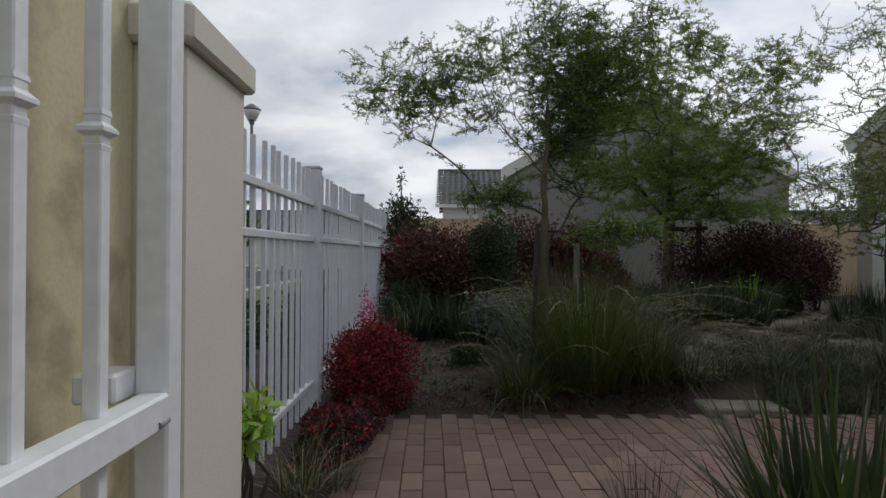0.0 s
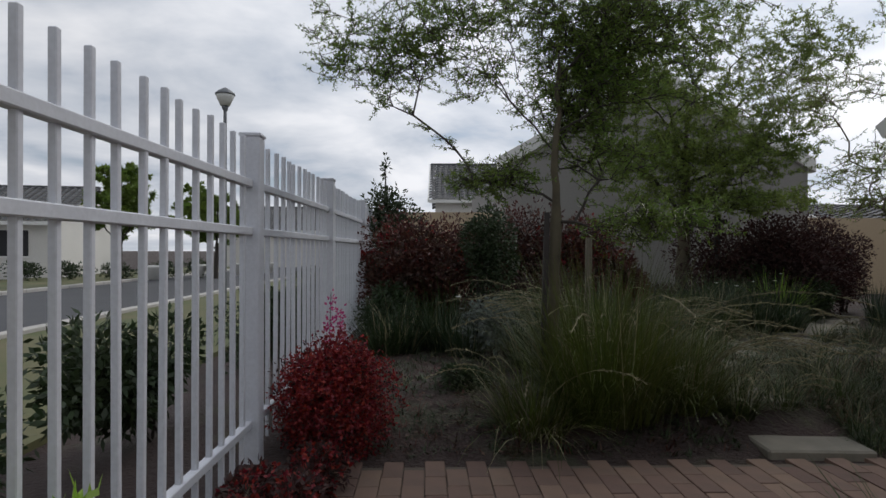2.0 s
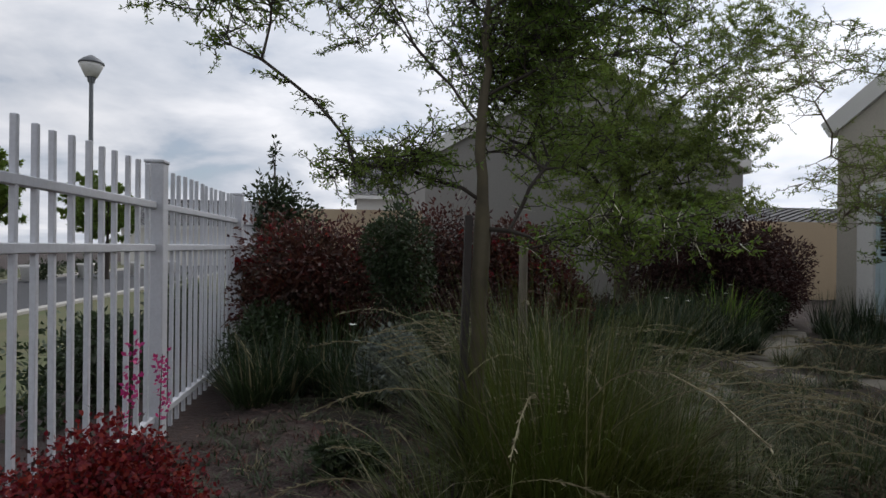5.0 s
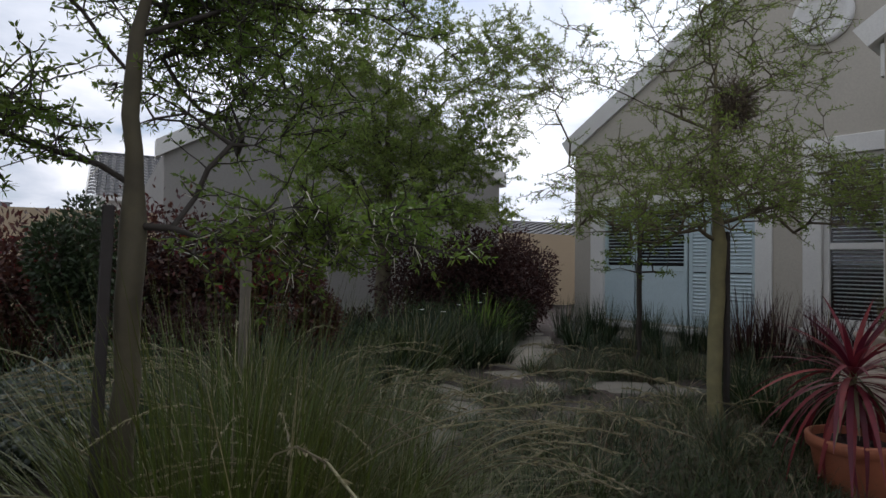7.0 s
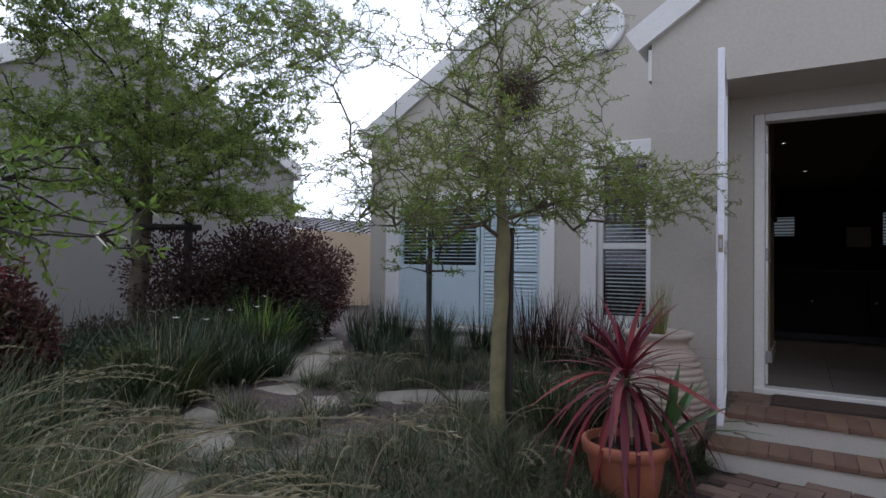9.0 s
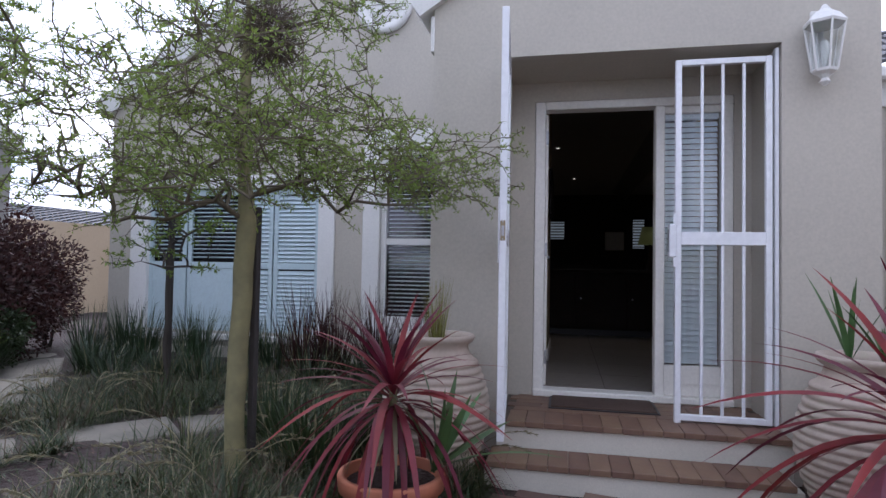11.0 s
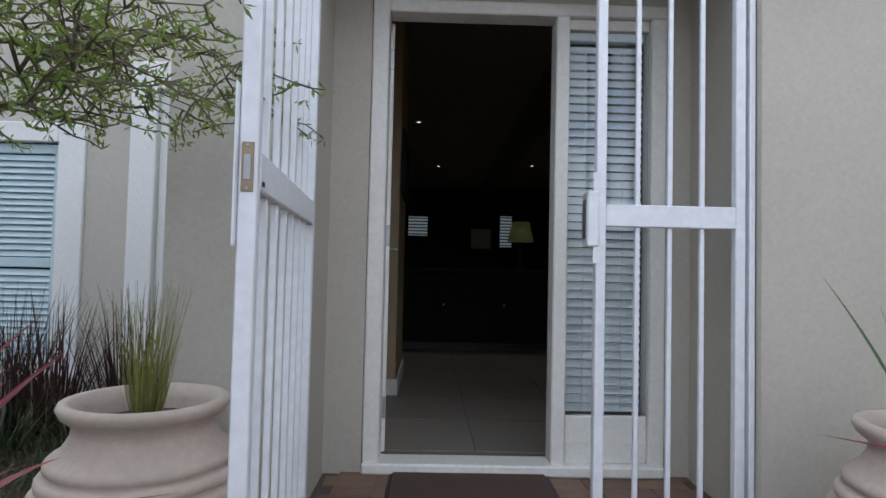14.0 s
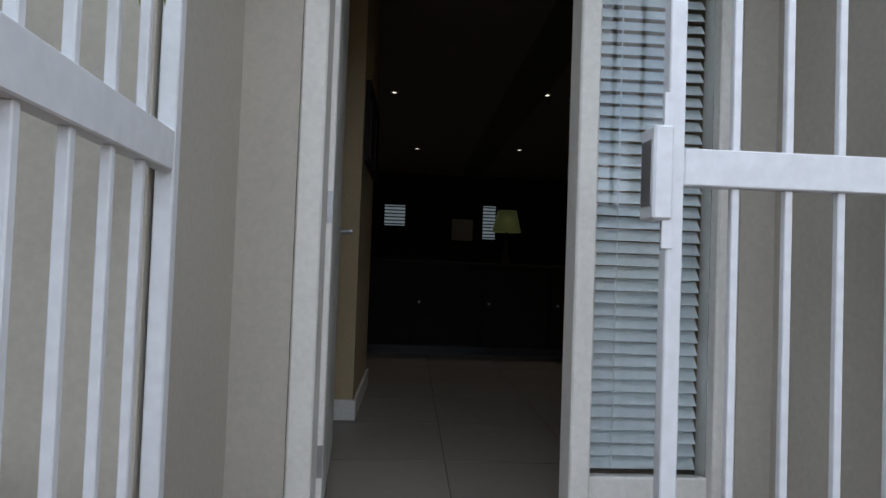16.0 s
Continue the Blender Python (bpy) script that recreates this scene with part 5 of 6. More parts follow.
tree((*T2, z), [(0, 0, -0.05), (0.02, 0.0, 0.6), (0.05, -0.01, 1.22), (0.03, 0.02, 1.6), (0.05, 0.02, 2.1), (0.08, 0.05, 2.75), (0.1, 0.05, 3.25)],
     [[(0.05, -0.01, 1.22), (-0.25, 0.2, 1.55), (-0.6, 0.5, 1.8)], [(0.04, 0.0, 1.3), (0.35, -0.3, 1.5), (0.75, -0.7, 1.6)],
      [(0.03, 0.02, 1.6), (-0.35, -0.25, 1.85), (-0.8, -0.45, 2.0)], [(0.05, 0.02, 2.1), (0.4, -0.35, 2.4), (0.55, -0.5, 2.9)],
      [(0.05, 0.02, 2.0), (-0.5, 0.55, 2.35), (-1.1, 1.2, 2.75)], [(0.03, 0.02, 1.7), (0.5, 0.35, 1.9), (0.9, 0.5, 1.95)], [(0.06, 0.03, 2.3), (-0.3, -0.1, 2.8), (-0.5, -0.2, 3.2)]],
     [(0.0, 0.0, 1.62, 1.15, 1.1, 0.36, 4.0), (0.1, 0.0, 2.4, 0.75, 0.75, 0.5, 1.5), (-0.75, 0.85, 2.4, 0.7, 0.8, 0.3, 1.0), (0.55, -0.6, 1.5, 0.65, 0.65, 0.22, 1.0), (-0.4, 0.4, 1.35, 0.6, 0.6, 0.18, 0.5), (0.0, 0.0, 3.0, 0.9, 0.9, 0.45, 1.2)],
     "young acacia with an open thorny crown and slim greenish trunk", 23, targets=640, leaves=5, leaf_mat=M_LEAFY, twig=M_TWIGL, bark=M_BARK, r_trunk=0.047, low=1.0, density=2.3, leaf_len=0.026, stake=(0.10, -0.03, 1.3))
T3 = (3.95, 9.85)
z = ground_z(*T3)
tree((*T3, z), [(0, 0, -0.05), (0.03, 0.0, 0.8), (0.06, 0.0, 1.5), (0.1, 0.05, 2.2), (0.1, 0.05, 3.2), (0.1, 0.1, 4.7)],
     [[(0.06, 0.0, 1.5), (-0.6, -0.3, 2.1), (-1.3, -0.5, 2.4)], [(0.06, 0.0, 1.5), (0.5, -0.2, 1.95), (1.4, -0.4, 2.1)], [(0.1, 0.05, 2.2), (-0.4, -0.5, 3.0), (-0.9, -0.8, 3.7)],
      [(0.1, 0.05, 2.4), (0.8, -0.3, 3.2), (1.6, -0.4, 3.8)], [(0.1, 0.05, 2.8), (0.0, -0.6, 3.5), (0.2, -0.9, 4.3)], [(0.1, 0.05, 2.0), (1.0, -0.3, 2.5), (1.9, -0.5, 2.8)], [(0.1, 0.05, 2.6), (-0.7, -0.3, 3.2), (-1.6, -0.4, 3.8)], [(0.1, 0.05, 3.0), (0.9, -0.2, 3.8), (1.9, -0.4, 4.4)]],
     [(0.05, -0.2, 2.35, 1.5, 1.0, 0.6, 5), (0.4, -0.3, 1.72, 1.6, 0.9, 0.22, 2.2), (0.2, -0.1, 3.3, 1.6, 1.2, 0.7, 2.6), (0.3, -0.1, 4.3, 1.3, 1.1, 0.7, 1.4), (1.5, -0.4, 2.8, 0.7, 0.5, 0.8, 1.2), (-1.15, -0.3, 3.5, 0.9, 0.7, 0.7, 1.8), (1.75, -0.4, 4.0, 0.8, 0.5, 0.6, 1.0)],
     "larger acacia with a dense feathery crown, tied to a post", 37, targets=1070, leaves=5, leaf_mat=M_LEAFY, bark=M_BARKD, r_trunk=0.095, low=1.2, leaf_len=0.05, density=2.8)
st = thing("tree_post", Matrix.Translation(gz3(T3[0] + 0.48, T3[1] - 0.17)), "round grey timber support post beside a tree", "post", "tree support posts")
part("post", tube(bmesh.new(), (0, 0, -0.1), (0, 0, 1.5), 0.05, 0.046, 10), M_STAKE, st)
part("crossbar", tube(bmesh.new(), (0.12, -0.05, 1.42), (-0.5, 0.09, 1.40), 0.035, 0.035, 8), M_STAKE, st)
st = thing("tree_post", Matrix.Translation(gz3(1.60, 6.55)), "pale weathered timber post standing in the bed", "post", "tree support posts")
part("post", tube(bmesh.new(), (0, 0, -0.1), (0.01, 0, 1.12), 0.036, 0.033, 12), M_POSTWOOD, st)
T4 = (5.5, 7.02)
z = ground_z(*T4)
tree((*T4, z), [(0, 0, -0.05), (0.0, 0.0, 0.8), (0.02, 0.02, 1.4), (0.0, 0.0, 1.9)], [[(0, 0, 1.0), (-0.3, 0.1, 1.2)], [(0, 0, 1.2), (0.25, -0.2, 1.4)]],
     [(0, 0, 1.35, 0.45, 0.45, 0.55, 1)], "thin sapling with sparse foliage on a dark stake", 41, targets=60, leaves=8, bark=M_TWIG, r_trunk=0.02, low=0.6, density=0.6, stake=(0.04, 0.02, 1.35))

# the nest in the young tree
nest = thing("bird_nest", Matrix.Translation((T2[0] + 0.12, T2[1] - 0.06, 2.42)), "ragged brown bird nest in the fork of a tree", "nest")
r = random.Random(5)
cl = Cloud()
for k in range(1700):
    u = unit(r)
    q = Vector((u.x * 0.14, u.y * 0.14, u.z * 0.18)) * r.uniform(0.6, 1.05)
    cl.blade(q, (unit(r) + u * 0.2).normalized(), u, r.uniform(0.05, 0.13), 0.005, 0.5, 2)
part("weave", cl.mesh("weave", M_NEST), None, nest)

# red flowers along the fence
shrub("flowering_shrub", "dense domed shrub covered in scarlet flowers by the fence", "shrub", -0.47, 4.42, 0.36, 0.40, -0.12, 0.81, M_BURG, 51, 24000, 0.026, 2, (M_RED, 0.72, -0.7, 2, 0.022), "fence plants", 0.5, 46)
shrub("flowering_shrub", "low spreading plant with scarlet flowers by the fence", "shrub", -0.56, 3.25, 0.22, 0.52, 0.0, 0.42, M_BURG, 52, 5200, 0.035, 8, (M_RED, 0.22, 0.0, 3, 0.026), "fence plants")
shrub("flowering_shrub", "low spreading plant with scarlet flowers at the paving's edge", "shrub", -0.44, 3.78, 0.18, 0.30, 0.0, 0.33, M_BURG, 53, 2600, 0.035, 8, (M_RED, 0.28, 0.0, 3, 0.026), "fence plants")
shrub("leafy_plant", "bright lime-green leafy plant beside the gate pillar", "plant", -0.74, 2.28, 0.11, 0.13, 0.42, 0.76, M_LIME, 54, 240, 0.075, 8, None, "", 0.2)
for k, (x, y, zt) in enumerate(((-0.62, 5.15, 0.95), (-0.60, 5.5, 0.80))):
    g = thing("pink_flower", Matrix.Translation(gz3(x, y)), "magenta flower spike on a thin stem by the fence", "flower", "magenta flowers")
    cl, st = Cloud(), Cloud()
    r = random.Random(60 + k)
    h = zt - ground_z(x, y)
    st.rod(Vector((0, 0, -0.02)), Vector((0.02, 0, h)), 0.004, 0.002)
    for n in range(70):
        zz = h * r.uniform(0.45, 1.0)
        cl.leaf(Vector((0.02, 0, zz)) + unit(r) * 0.035, unit(r), unit(r), 0.03, 0.02)
    part("stem", st.mesh("stem", M_STRAP), None, g)
    part("bloom", cl.mesh("bloom", M_PINK), None, g)

# ornamental grasses
grass("ornamental_grass", "tall clump of arching green grass below the tree", "grass", 1.22, 4.80, 0.75, 1.08, M_CLUMP, 71, 1700, 0.007, 1.3, 0.55, 0.05, 10, "grass clumps")
grass("ornamental_grass", "clump of green grass with pale plumes beside the path", "grass", 1.78, 4.88, 0.5, 0.72, M_CLUMP, 72, 700, 0.008, 1.4, 0.8, 0.1, 28, "grass clumps")
grass("ornamental_grass", "loose clump of green grass at the paving's edge", "grass", 0.72, 4.62, 0.45, 0.6, M_CLUMP, 73, 460, 0.008, 1.5, 0.9, 0.2, 8, "grass clumps")
grass("ornamental_grass", "clump of yellow-green grass with arching plumes beside the path", "grass", 1.5, 5.5, 0.7, 0.8, M_CLUMP, 74, 700, 0.008, 1.4, 0.9, 0.12, 34, "grass clumps")
grass("ornamental_grass", "clump of arching grass with pale plumes in the bed", "grass", 1.75, 6.35, 0.7, 0.75, M_GRASS, 75, 600, 0.008, 1.4, 0.9, 0.25, 18, "grass clumps")
grass("ornamental_grass", "upright clump of green grass around a pale post", "grass", 1.54, 6.22, 0.4, 0.85, M_CLUMP, 81, 420, 0.008, 1.0, 0.55, 0.12, 6, "grass clumps")
grass("small_grass", "small grass tuft growing in the paving", "grass", 0.80, 2.25, 0.16, 0.46, M_GRASS, 76, 110, 0.007, 0.8, 0.4, 0.2)
grass("strap_plant", "dark green strap-leaved plant on the paving", "plant", 1.44, 2.04, 0.42, 0.80, M_GRASS, 77, 240, 0.036, 0.5, 0.8, 0.06)
grass("strap_plant", "pale-edged strap-leaved plant on the paving", "plant", 1.12, 1.95, 0.16, 0.55, M_GRASS, 78, 40, 0.02, 0.7, 0.8, 0.2)
grass("small_grass", "loose grass tuft at the foot of the fence", "grass", -0.62, 2.72, 0.22, 0.36, M_GRASS, 79, 150, 0.007, 1.4, 0.9, 0.35)
grass("small_grass", "grass tuft between the red flowers", "grass", -0.50, 2.95, 0.18, 0.3, M_GRASS, 80, 110, 0.007, 1.4, 0.9, 0.35)
for k, (x, y, h, m) in enumerate(((-0.15, 6.75, 0.62, M_STRAP), (0.25, 6.8, 0.6, M_STRAP), (-0.4, 7.0, 0.6, M_STRAP), (0.45, 6.5, 0.5, M_STRAP), (-0.3, 6.6, 0.45, M_LEAFD))):
    grass("strap_plant", "clump of dark green strap leaves in the bed", "plant", x, y, 0.35, h, m, 90 + k, 190, 0.016, 0.9, 0.7, 0.1, 0, "strap-leaved clumps")
shrub("lavender", "silvery lavender bush with thin upright spikes", "shrub", 0.72, 6.35, 0.34, 0.30, 0.28, 0.85, M_SILVER, 96, 1900, 0.06, 14, None, "", 0.3)

for k, (x, y, h) in enumerate(((2.10, 4.82, 0.48), (2.16, 5.42, 0.45), (2.34, 5.96, 0.42), (2.78, 6.42, 0.4), (2.05, 5.1, 0.35), (2.42, 4.88, 0.26), (3.5, 6.88, 0.3))):
    grass("path_grass", "arching green and straw grass hanging over the path slabs", "grass", x, y, 0.26, h, M_GRASS, 560 + k, 230, 0.007, 1.4, 0.8, 0.2, 5, "grass along the path")

# back of the garden
shrub("photinia", "rust-red photinia hedge bush at the back of the bed", "shrub", 0.05, 7.75, 0.88, 0.6, 0.15, 1.8, M_RUST, 101, 14000, 0.06, 26, (M_RED, 0.02, -0.2, 3, 0.03), "back hedge", 0.2, 20)
shrub("photinia", "dark red-leaved hedge bush at the back of the bed", "shrub", 0.9, 8.2, 0.95, 0.6, 0.2, 1.85, M_RUST, 102, 10000, 0.06, 26, None, "back hedge", 0.2, 18)
shrub("photinia", "dark red-leaved hedge bush behind the tree", "shrub", 1.95, 8.1, 0.75, 0.5, 0.45, 1.80, M_RUST, 103, 6500, 0.06, 26, (M_RED, 0.06, 0.0, 3, 0.045), "back hedge", 0.2, 18)
shrub("conifer_shrub", "soft green bush in the hedge", "shrub", 0.72, 7.4, 0.38, 0.36, 0.6, 1.75, M_LEAFD, 104, 5000, 0.05, 12, None, "back hedge")
shrub("dark_shrub", "dark burgundy-leaved rounded shrub beside the path", "shrub", 5.55, 9.8, 1.15, 0.8, 0.15, 1.98, M_BURG, 106, 12500, 0.065, 40, None, "back hedge", 0.15, 13)
shrub("dark_shrub", "loose spreading burgundy-leaved shrub beside the path", "shrub", 6.50, 10.25, 0.80, 0.55, 0.25, 1.88, M_BURG, 118, 8000, 0.06, 16, None, "back hedge", 0.2)
shrub("dark_shrub", "dark burgundy-leaved shrub behind the path", "shrub", 4.55, 9.8, 0.95, 0.6, 0.1, 1.72, M_BURG, 107, 9000, 0.065, 16, None, "back hedge", 0.2, 18)
shrub("rose_bush", "dark-leaved rose bush with a cluster of red roses", "shrub", -0.50, 8.15, 0.26, 0.22, 0.5, 1.5, M_LEAFD, 110, 900, 0.06, 8, (M_RED, 0.6, 0.15, 9, 0.055), "")
shrub("dark_shrub", "tall dark-leaved shrub at the end of the fence", "shrub", -0.42, 9.0, 0.48, 0.34, 0.9, 2.3, M_LEAFD, 111, 3000, 0.075, 24, None, "back hedge", 0.1, 12)
shrub("dark_shrub", "slim upright shoot of a dark-leaved shrub", "shrub", -0.47, 8.95, 0.08, 0.08, 2.0, 2.55, M_LEAFD, 112, 60, 0.07, 4, None, "back hedge", 0.1, 3)
for k, (x, y, h, m) in enumerate(((4.93, 8.98, 0.74, M_LIMED), (4.08, 7.92, 0.5, M_STRAP), (4.45, 7.98, 0.42, M_STRAP), (4.75, 8.75, 0.42, M_STRAP), (4.35, 8.6, 0.6, M_STRAP), (3.92, 8.42, 0.55, M_STRAP), (3.7, 8.1, 0.55, M_STRAP), (3.4, 7.75, 0.55, M_GRASS), (4.70, 8.5, 0.40, M_STRAP), (3.05, 7.4, 0.55, M_STRAP), (5.35, 9.1, 0.5, M_STRAP))):
    grass("strap_plant", "bright lime-green strap-leaved clump beside the path" if m is M_LIMED else "dark green strap-leaved clump beside the path", "plant", x, y, 0.36, h, m, 120 + k, 190, 0.02, 0.9, 0.75, 0.08, 0, "strap-leaved clumps")
r = random.Random(131)
for k in range(46):
    x = r.uniform(-0.35, 4.9)
    y = r.uniform(max(5.5, 5.6 + (x - 1.8) * 0.98), 9.4)
    if not (x < 1.9 or y > 6.7 + (x - 2.5) * 0.85) or (1.3 < x < 2.3 and y < 6.2) or (x < 0.9 and y < 6.5) or min(abs(x - s[0]) + abs(y - s[1]) for s in SLABS) < 0.62:
        continue
    grass("strap_plant", "dense dark green strap-leaved clump deep in the bed", "plant", x, y, 0.4, r.uniform(0.45, 0.8), r.choice((M_STRAP, M_STRAP, M_LEAFD, M_GRASS)), 600 + k, 260, 0.014, 0.9, 0.7, 0.10, 0, "strap-leaved clumps")
for k, (x, y, rx, z1, m) in enumerate(((1.0, 7.0, 0.5, 0.9, M_LEAFD), (1.35, 7.5, 0.5, 1.1, M_BURG), (-0.35, 7.3, 0.35, 0.9, M_LEAFD), (2.9, 8.1, 0.5, 0.75, M_LEAFD), (0.35, 5.3, 0.2, 0.40, M_LEAFD), (3.6, 9.2, 0.6, 0.9, M_BURG), (1.6, 8.8, 0.7, 1.5, M_LEAFD), (3.0, 7.6, 0.4, 0.8, M_OLIVE), (-0.2, 8.4, 0.4, 1.2, M_LEAFD), (2.55, 8.0, 0.26, 1.5, M_RUST), (1.35, 8.2, 0.65, 1.9, M_BURG), (6.35, 10.4, 0.55, 1.5, M_BURG), (4.9, 9.7, 0.55, 1.1, M_LEAFD), (5.65, 9.4, 0.45, 0.9, M_LEAFD), (6.05, 9.75, 0.5, 1.2, M_BURG), (7.35, 12.0, 0.6, 1.6, M_LEAFD), (6.95, 10.45, 0.38, 1.5, M_BURG), (3.4, 8.5, 0.5, 0.8, M_LEAFD), (4.2, 9.1, 0.5, 0.95, M_LEAFD))):
    shrub("green_shrub" if m is not M_BURG else "dark_shrub", "rust-red shrub filling the bed" if m is M_RUST else "dark green shrub filling the bed" if m is not M_BURG else "dark burgundy shrub filling the bed", "shrub", x, y, rx, rx * 0.9, 0.18, z1, m, 660 + k, int(2600 + 3500 * rx), 0.05, 14, None, "bed shrubs", 0.25, 9)
for k, (x, y, up) in enumerate(((4.6, 8.55, 0.62), (4.2, 8.35, 0.6), (3.8, 8.0, 0.55), (4.9, 8.9, 0.66), (3.5, 7.9, 0.6), (0.35, 6.5, 0.55))):
    g = thing("white_flower", Matrix.Translation(gz3(x, y)), "small white iris flower on a thin stem", "flower", "white flowers")
    cl, st = Cloud(), Cloud()
    st.rod(Vector((0, 0, 0)), Vector((0.02, 0.0, up)), 0.003, 0.002)
    for n in range(6):
        t = n * math.pi / 3
        cl.leaf(Vector((0.02, 0, up)), Vector((math.cos(t), math.sin(t), 0.35)).normalized(), Vector((0, 0, 1)), 0.035, 0.025)
    part("stem", st.mesh("stem", M_STRAP), None, g)
    part("bloom", cl.mesh("bloom", M_WHITEFL), None, g)
r = random.Random(140)
for k in range(11):
    p = hw(8.12 + r.uniform(-0.25, 0.2), 4.35 + k * 0.36 + r.uniform(-0.08, 0.08))
    grass("strap_plant", "dark upright strap-leaved clump under the house windows", "plant", p.x, p.y, 0.3, r.uniform(0.5, 0.68) if k > 3 else 0.85, M_STRAP if k > 3 else M_BURG, 150 + k, 150, 0.013, 0.5, 0.5, 0.06, 0, "clumps under the windows")
for k in range(8):
    p = hw(7.45 + r.uniform(-0.3, 0.2), 4.3 + k * 0.42)
    if (p - Vector((5.9, 6.7, 0))).length < 0.5:
        continue
    grass("strap_plant", "dark green strap-leaved clump in the house bed", "plant", p.x, p.y, 0.32, 0.42, M_STRAP, 170 + k, 150, 0.013, 0.9, 0.7, 0.08, 0, "clumps under the windows")
for k, (x, y) in enumerate(((4.75, 5.2), (4.95, 5.6), (5.0, 5.0))):
    grass("strap_plant", "green leafy clump behind the terracotta pot", "plant", x, y, 0.3, 0.42, M_LEAFD, 185 + k, 170, 0.02, 0.9, 0.7, 0.08, 0, "clumps under the windows")
p = hw(8.0, 0.7)
grass("strap_plant", "dark strap-leaved plant in the corner beside the wing", "plant", p.x, p.y, 0.4, 0.75, M_STRAP, 190, 160, 0.02, 0.6, 0.6, 0.1, 0)

r = random.Random(700)
n = 0
while n < 26:
    x, y = r.uniform(2.3, 5.6), r.uniform(4.5, 7.6)
    if min(abs(x - s[0]) + abs(y - s[1]) for s in SLABS) < 0.5 or math.hypot(x - POT[0], y - POT[1]) < 0.45 or y > 5.2 + (x - 1.6) * 0.9 or y < bed_edge(x) + 0.15:
        continue
    n += 1
    grass("grass_tuft", "loose green and straw grass tuft in the bed", "grass", x, y, 0.22, r.uniform(0.22, 0.42), r.choice((M_GRASS, M_LEAFD, M_OLIVE)), 720 + n, 110, 0.007, 1.6, 1.0, 0.25, 3, "loose grass tufts")

# loose tufts and litter over the beds


def in_bed(x, y):
    if y < bed_edge(x) + 0.06 or y > 10.2 or x < -0.5:
        return False
    q = HM.inverted() @ Vector((x, y, 0))
    if q.x > 8.5 or (q.x > 6.2 and q.y < 3.95):
        return False
    return all(abs(x - s[0]) > s[2] * 0.55 or abs(y - s[1]) > s[3] * 0.6 for s in SLABS)


def scatter(name, label, mats, count, area, seed, height, width, blades, droop=1.5):
    r = random.Random(seed)
    clouds = [Cloud() for _ in mats]
    n = 0
    while n < count:
        x, y = r.uniform(area[0], area[1]), r.uniform(area[2], area[3])
        n += 1
        if not in_bed(x, y) or noise.noise(Vector((x * 0.9, y * 0.9, seed))) < -0.32:
            continue
        c = r.choices(clouds, [m[1] for m in mats])[0]
        z = ground_z(x, y)
        k = r.uniform(0.35, 1.0) + 0.5 * r.random() ** 5
        for _ in range(blades):
            t = r.uniform(0, 6.283)
            l = r.uniform(0.2, 1.0)
            c.blade(Vector((x + r.gauss(0, 0.02), y + r.gauss(0, 0.02), z - 0.01)), Vector((math.cos(t) * l, math.sin(t) * l, 1)).normalized(), Vector((0, 0, 1)), height * k * r.uniform(0.6, 1.2), width, droop * r.uniform(0.4, 1.2), 3)
    for (m, _), c in zip(mats, clouds):
        ob = new(name, c.mesh(name, m))
        tagged(ob, label, "grass", "", "stuff")


scatter("ground_cover", "low tufts of green and straw grass over the bed", [(M_GRASS, 5), (M_STRAW, 1), (M_LEAFD, 5), (M_DRYGRASS, 3)], 15000, (2.0, 6.6, 4.3, 8.6), 201, 0.21, 0.006, 12)
scatter("ground_cover", "low weeds over the back of the bed", [(M_LEAFD, 5), (M_STRAW, 1)], 900, (-0.5, 6.0, 5.2, 10.2), 202, 0.22, 0.008, 9)
scatter("ground_cover", "thin low weeds over the front of the bed", [(M_LEAFD, 4), (M_RUST, 2)], 1000, (-0.5, 2.0, 4.3, 6.2), 203, 0.10, 0.009, 9)
r = random.Random(210)
cl = Cloud()
for k in range(5200):
    x, y = r.uniform(-0.7, 5.6), r.uniform(3.0, 6.6)
    if not (in_bed(x, y) or (x < -0.47 and y > 2.3)):
        continue
    u = unit(r)
    u.z *= 0.25
    cl.leaf(Vector((x, y, ground_z(x, y) + r.uniform(0.004, 0.025))), u.normalized(), (Vector((0, 0, 1)) + unit(r) * 0.4).normalized(), r.uniform(0.02, 0.06), r.uniform(0.008, 0.02))
tagged(new("leaf_litter", cl.mesh("leaf_litter", material("dry_leaf_litter", (0.08, 0.046, 0.036), 0.9, second=(0.045, 0.03, 0.026), grain=30, patch=4, bump=0, island=0.5))), "dry brown leaves and bark chips on the soil", "leaf litter", "", "stuff")

# ---- beyond the garden ----
neigh = thing("neighbour_house", Matrix(), "neighbour's grey-beige gabled house with white coping", "house")
NY, N0, N1, NE = 12.6, 1.62, 7.75, 2.92
nm = (N0 + N1) / 2
na = NE + 0.57 * (nm - N0)
part("wall", prism(bmesh.new(), [(N0, 0), (N1, 0), (N1, NE), (nm, na), (N0, NE)], "y", NY, NY + 8), M_GREYWALL, neigh)
for s, e0 in ((1, N0), (-1, N1)):
    o = [(e0 - s * 0.12, NE - 0.1), (nm, na - 0.02), (nm, na + 0.24), (e0 - s * 0.12, NE + 0.16)]
    part("coping", prism(bmesh.new(), o, "y", NY - 0.08, NY + 0.2), M_MOULD, neigh, "white plaster coping")
    o = [(e0 + s * 0.02, NE - 0.06), (nm, na - 0.06), (nm, na + 0.04), (e0 + s * 0.02, NE + 0.04)]
    part("roof", prism(bmesh.new(), o, "y", NY + 0.21, NY + 8.2), M_TILE, neigh)


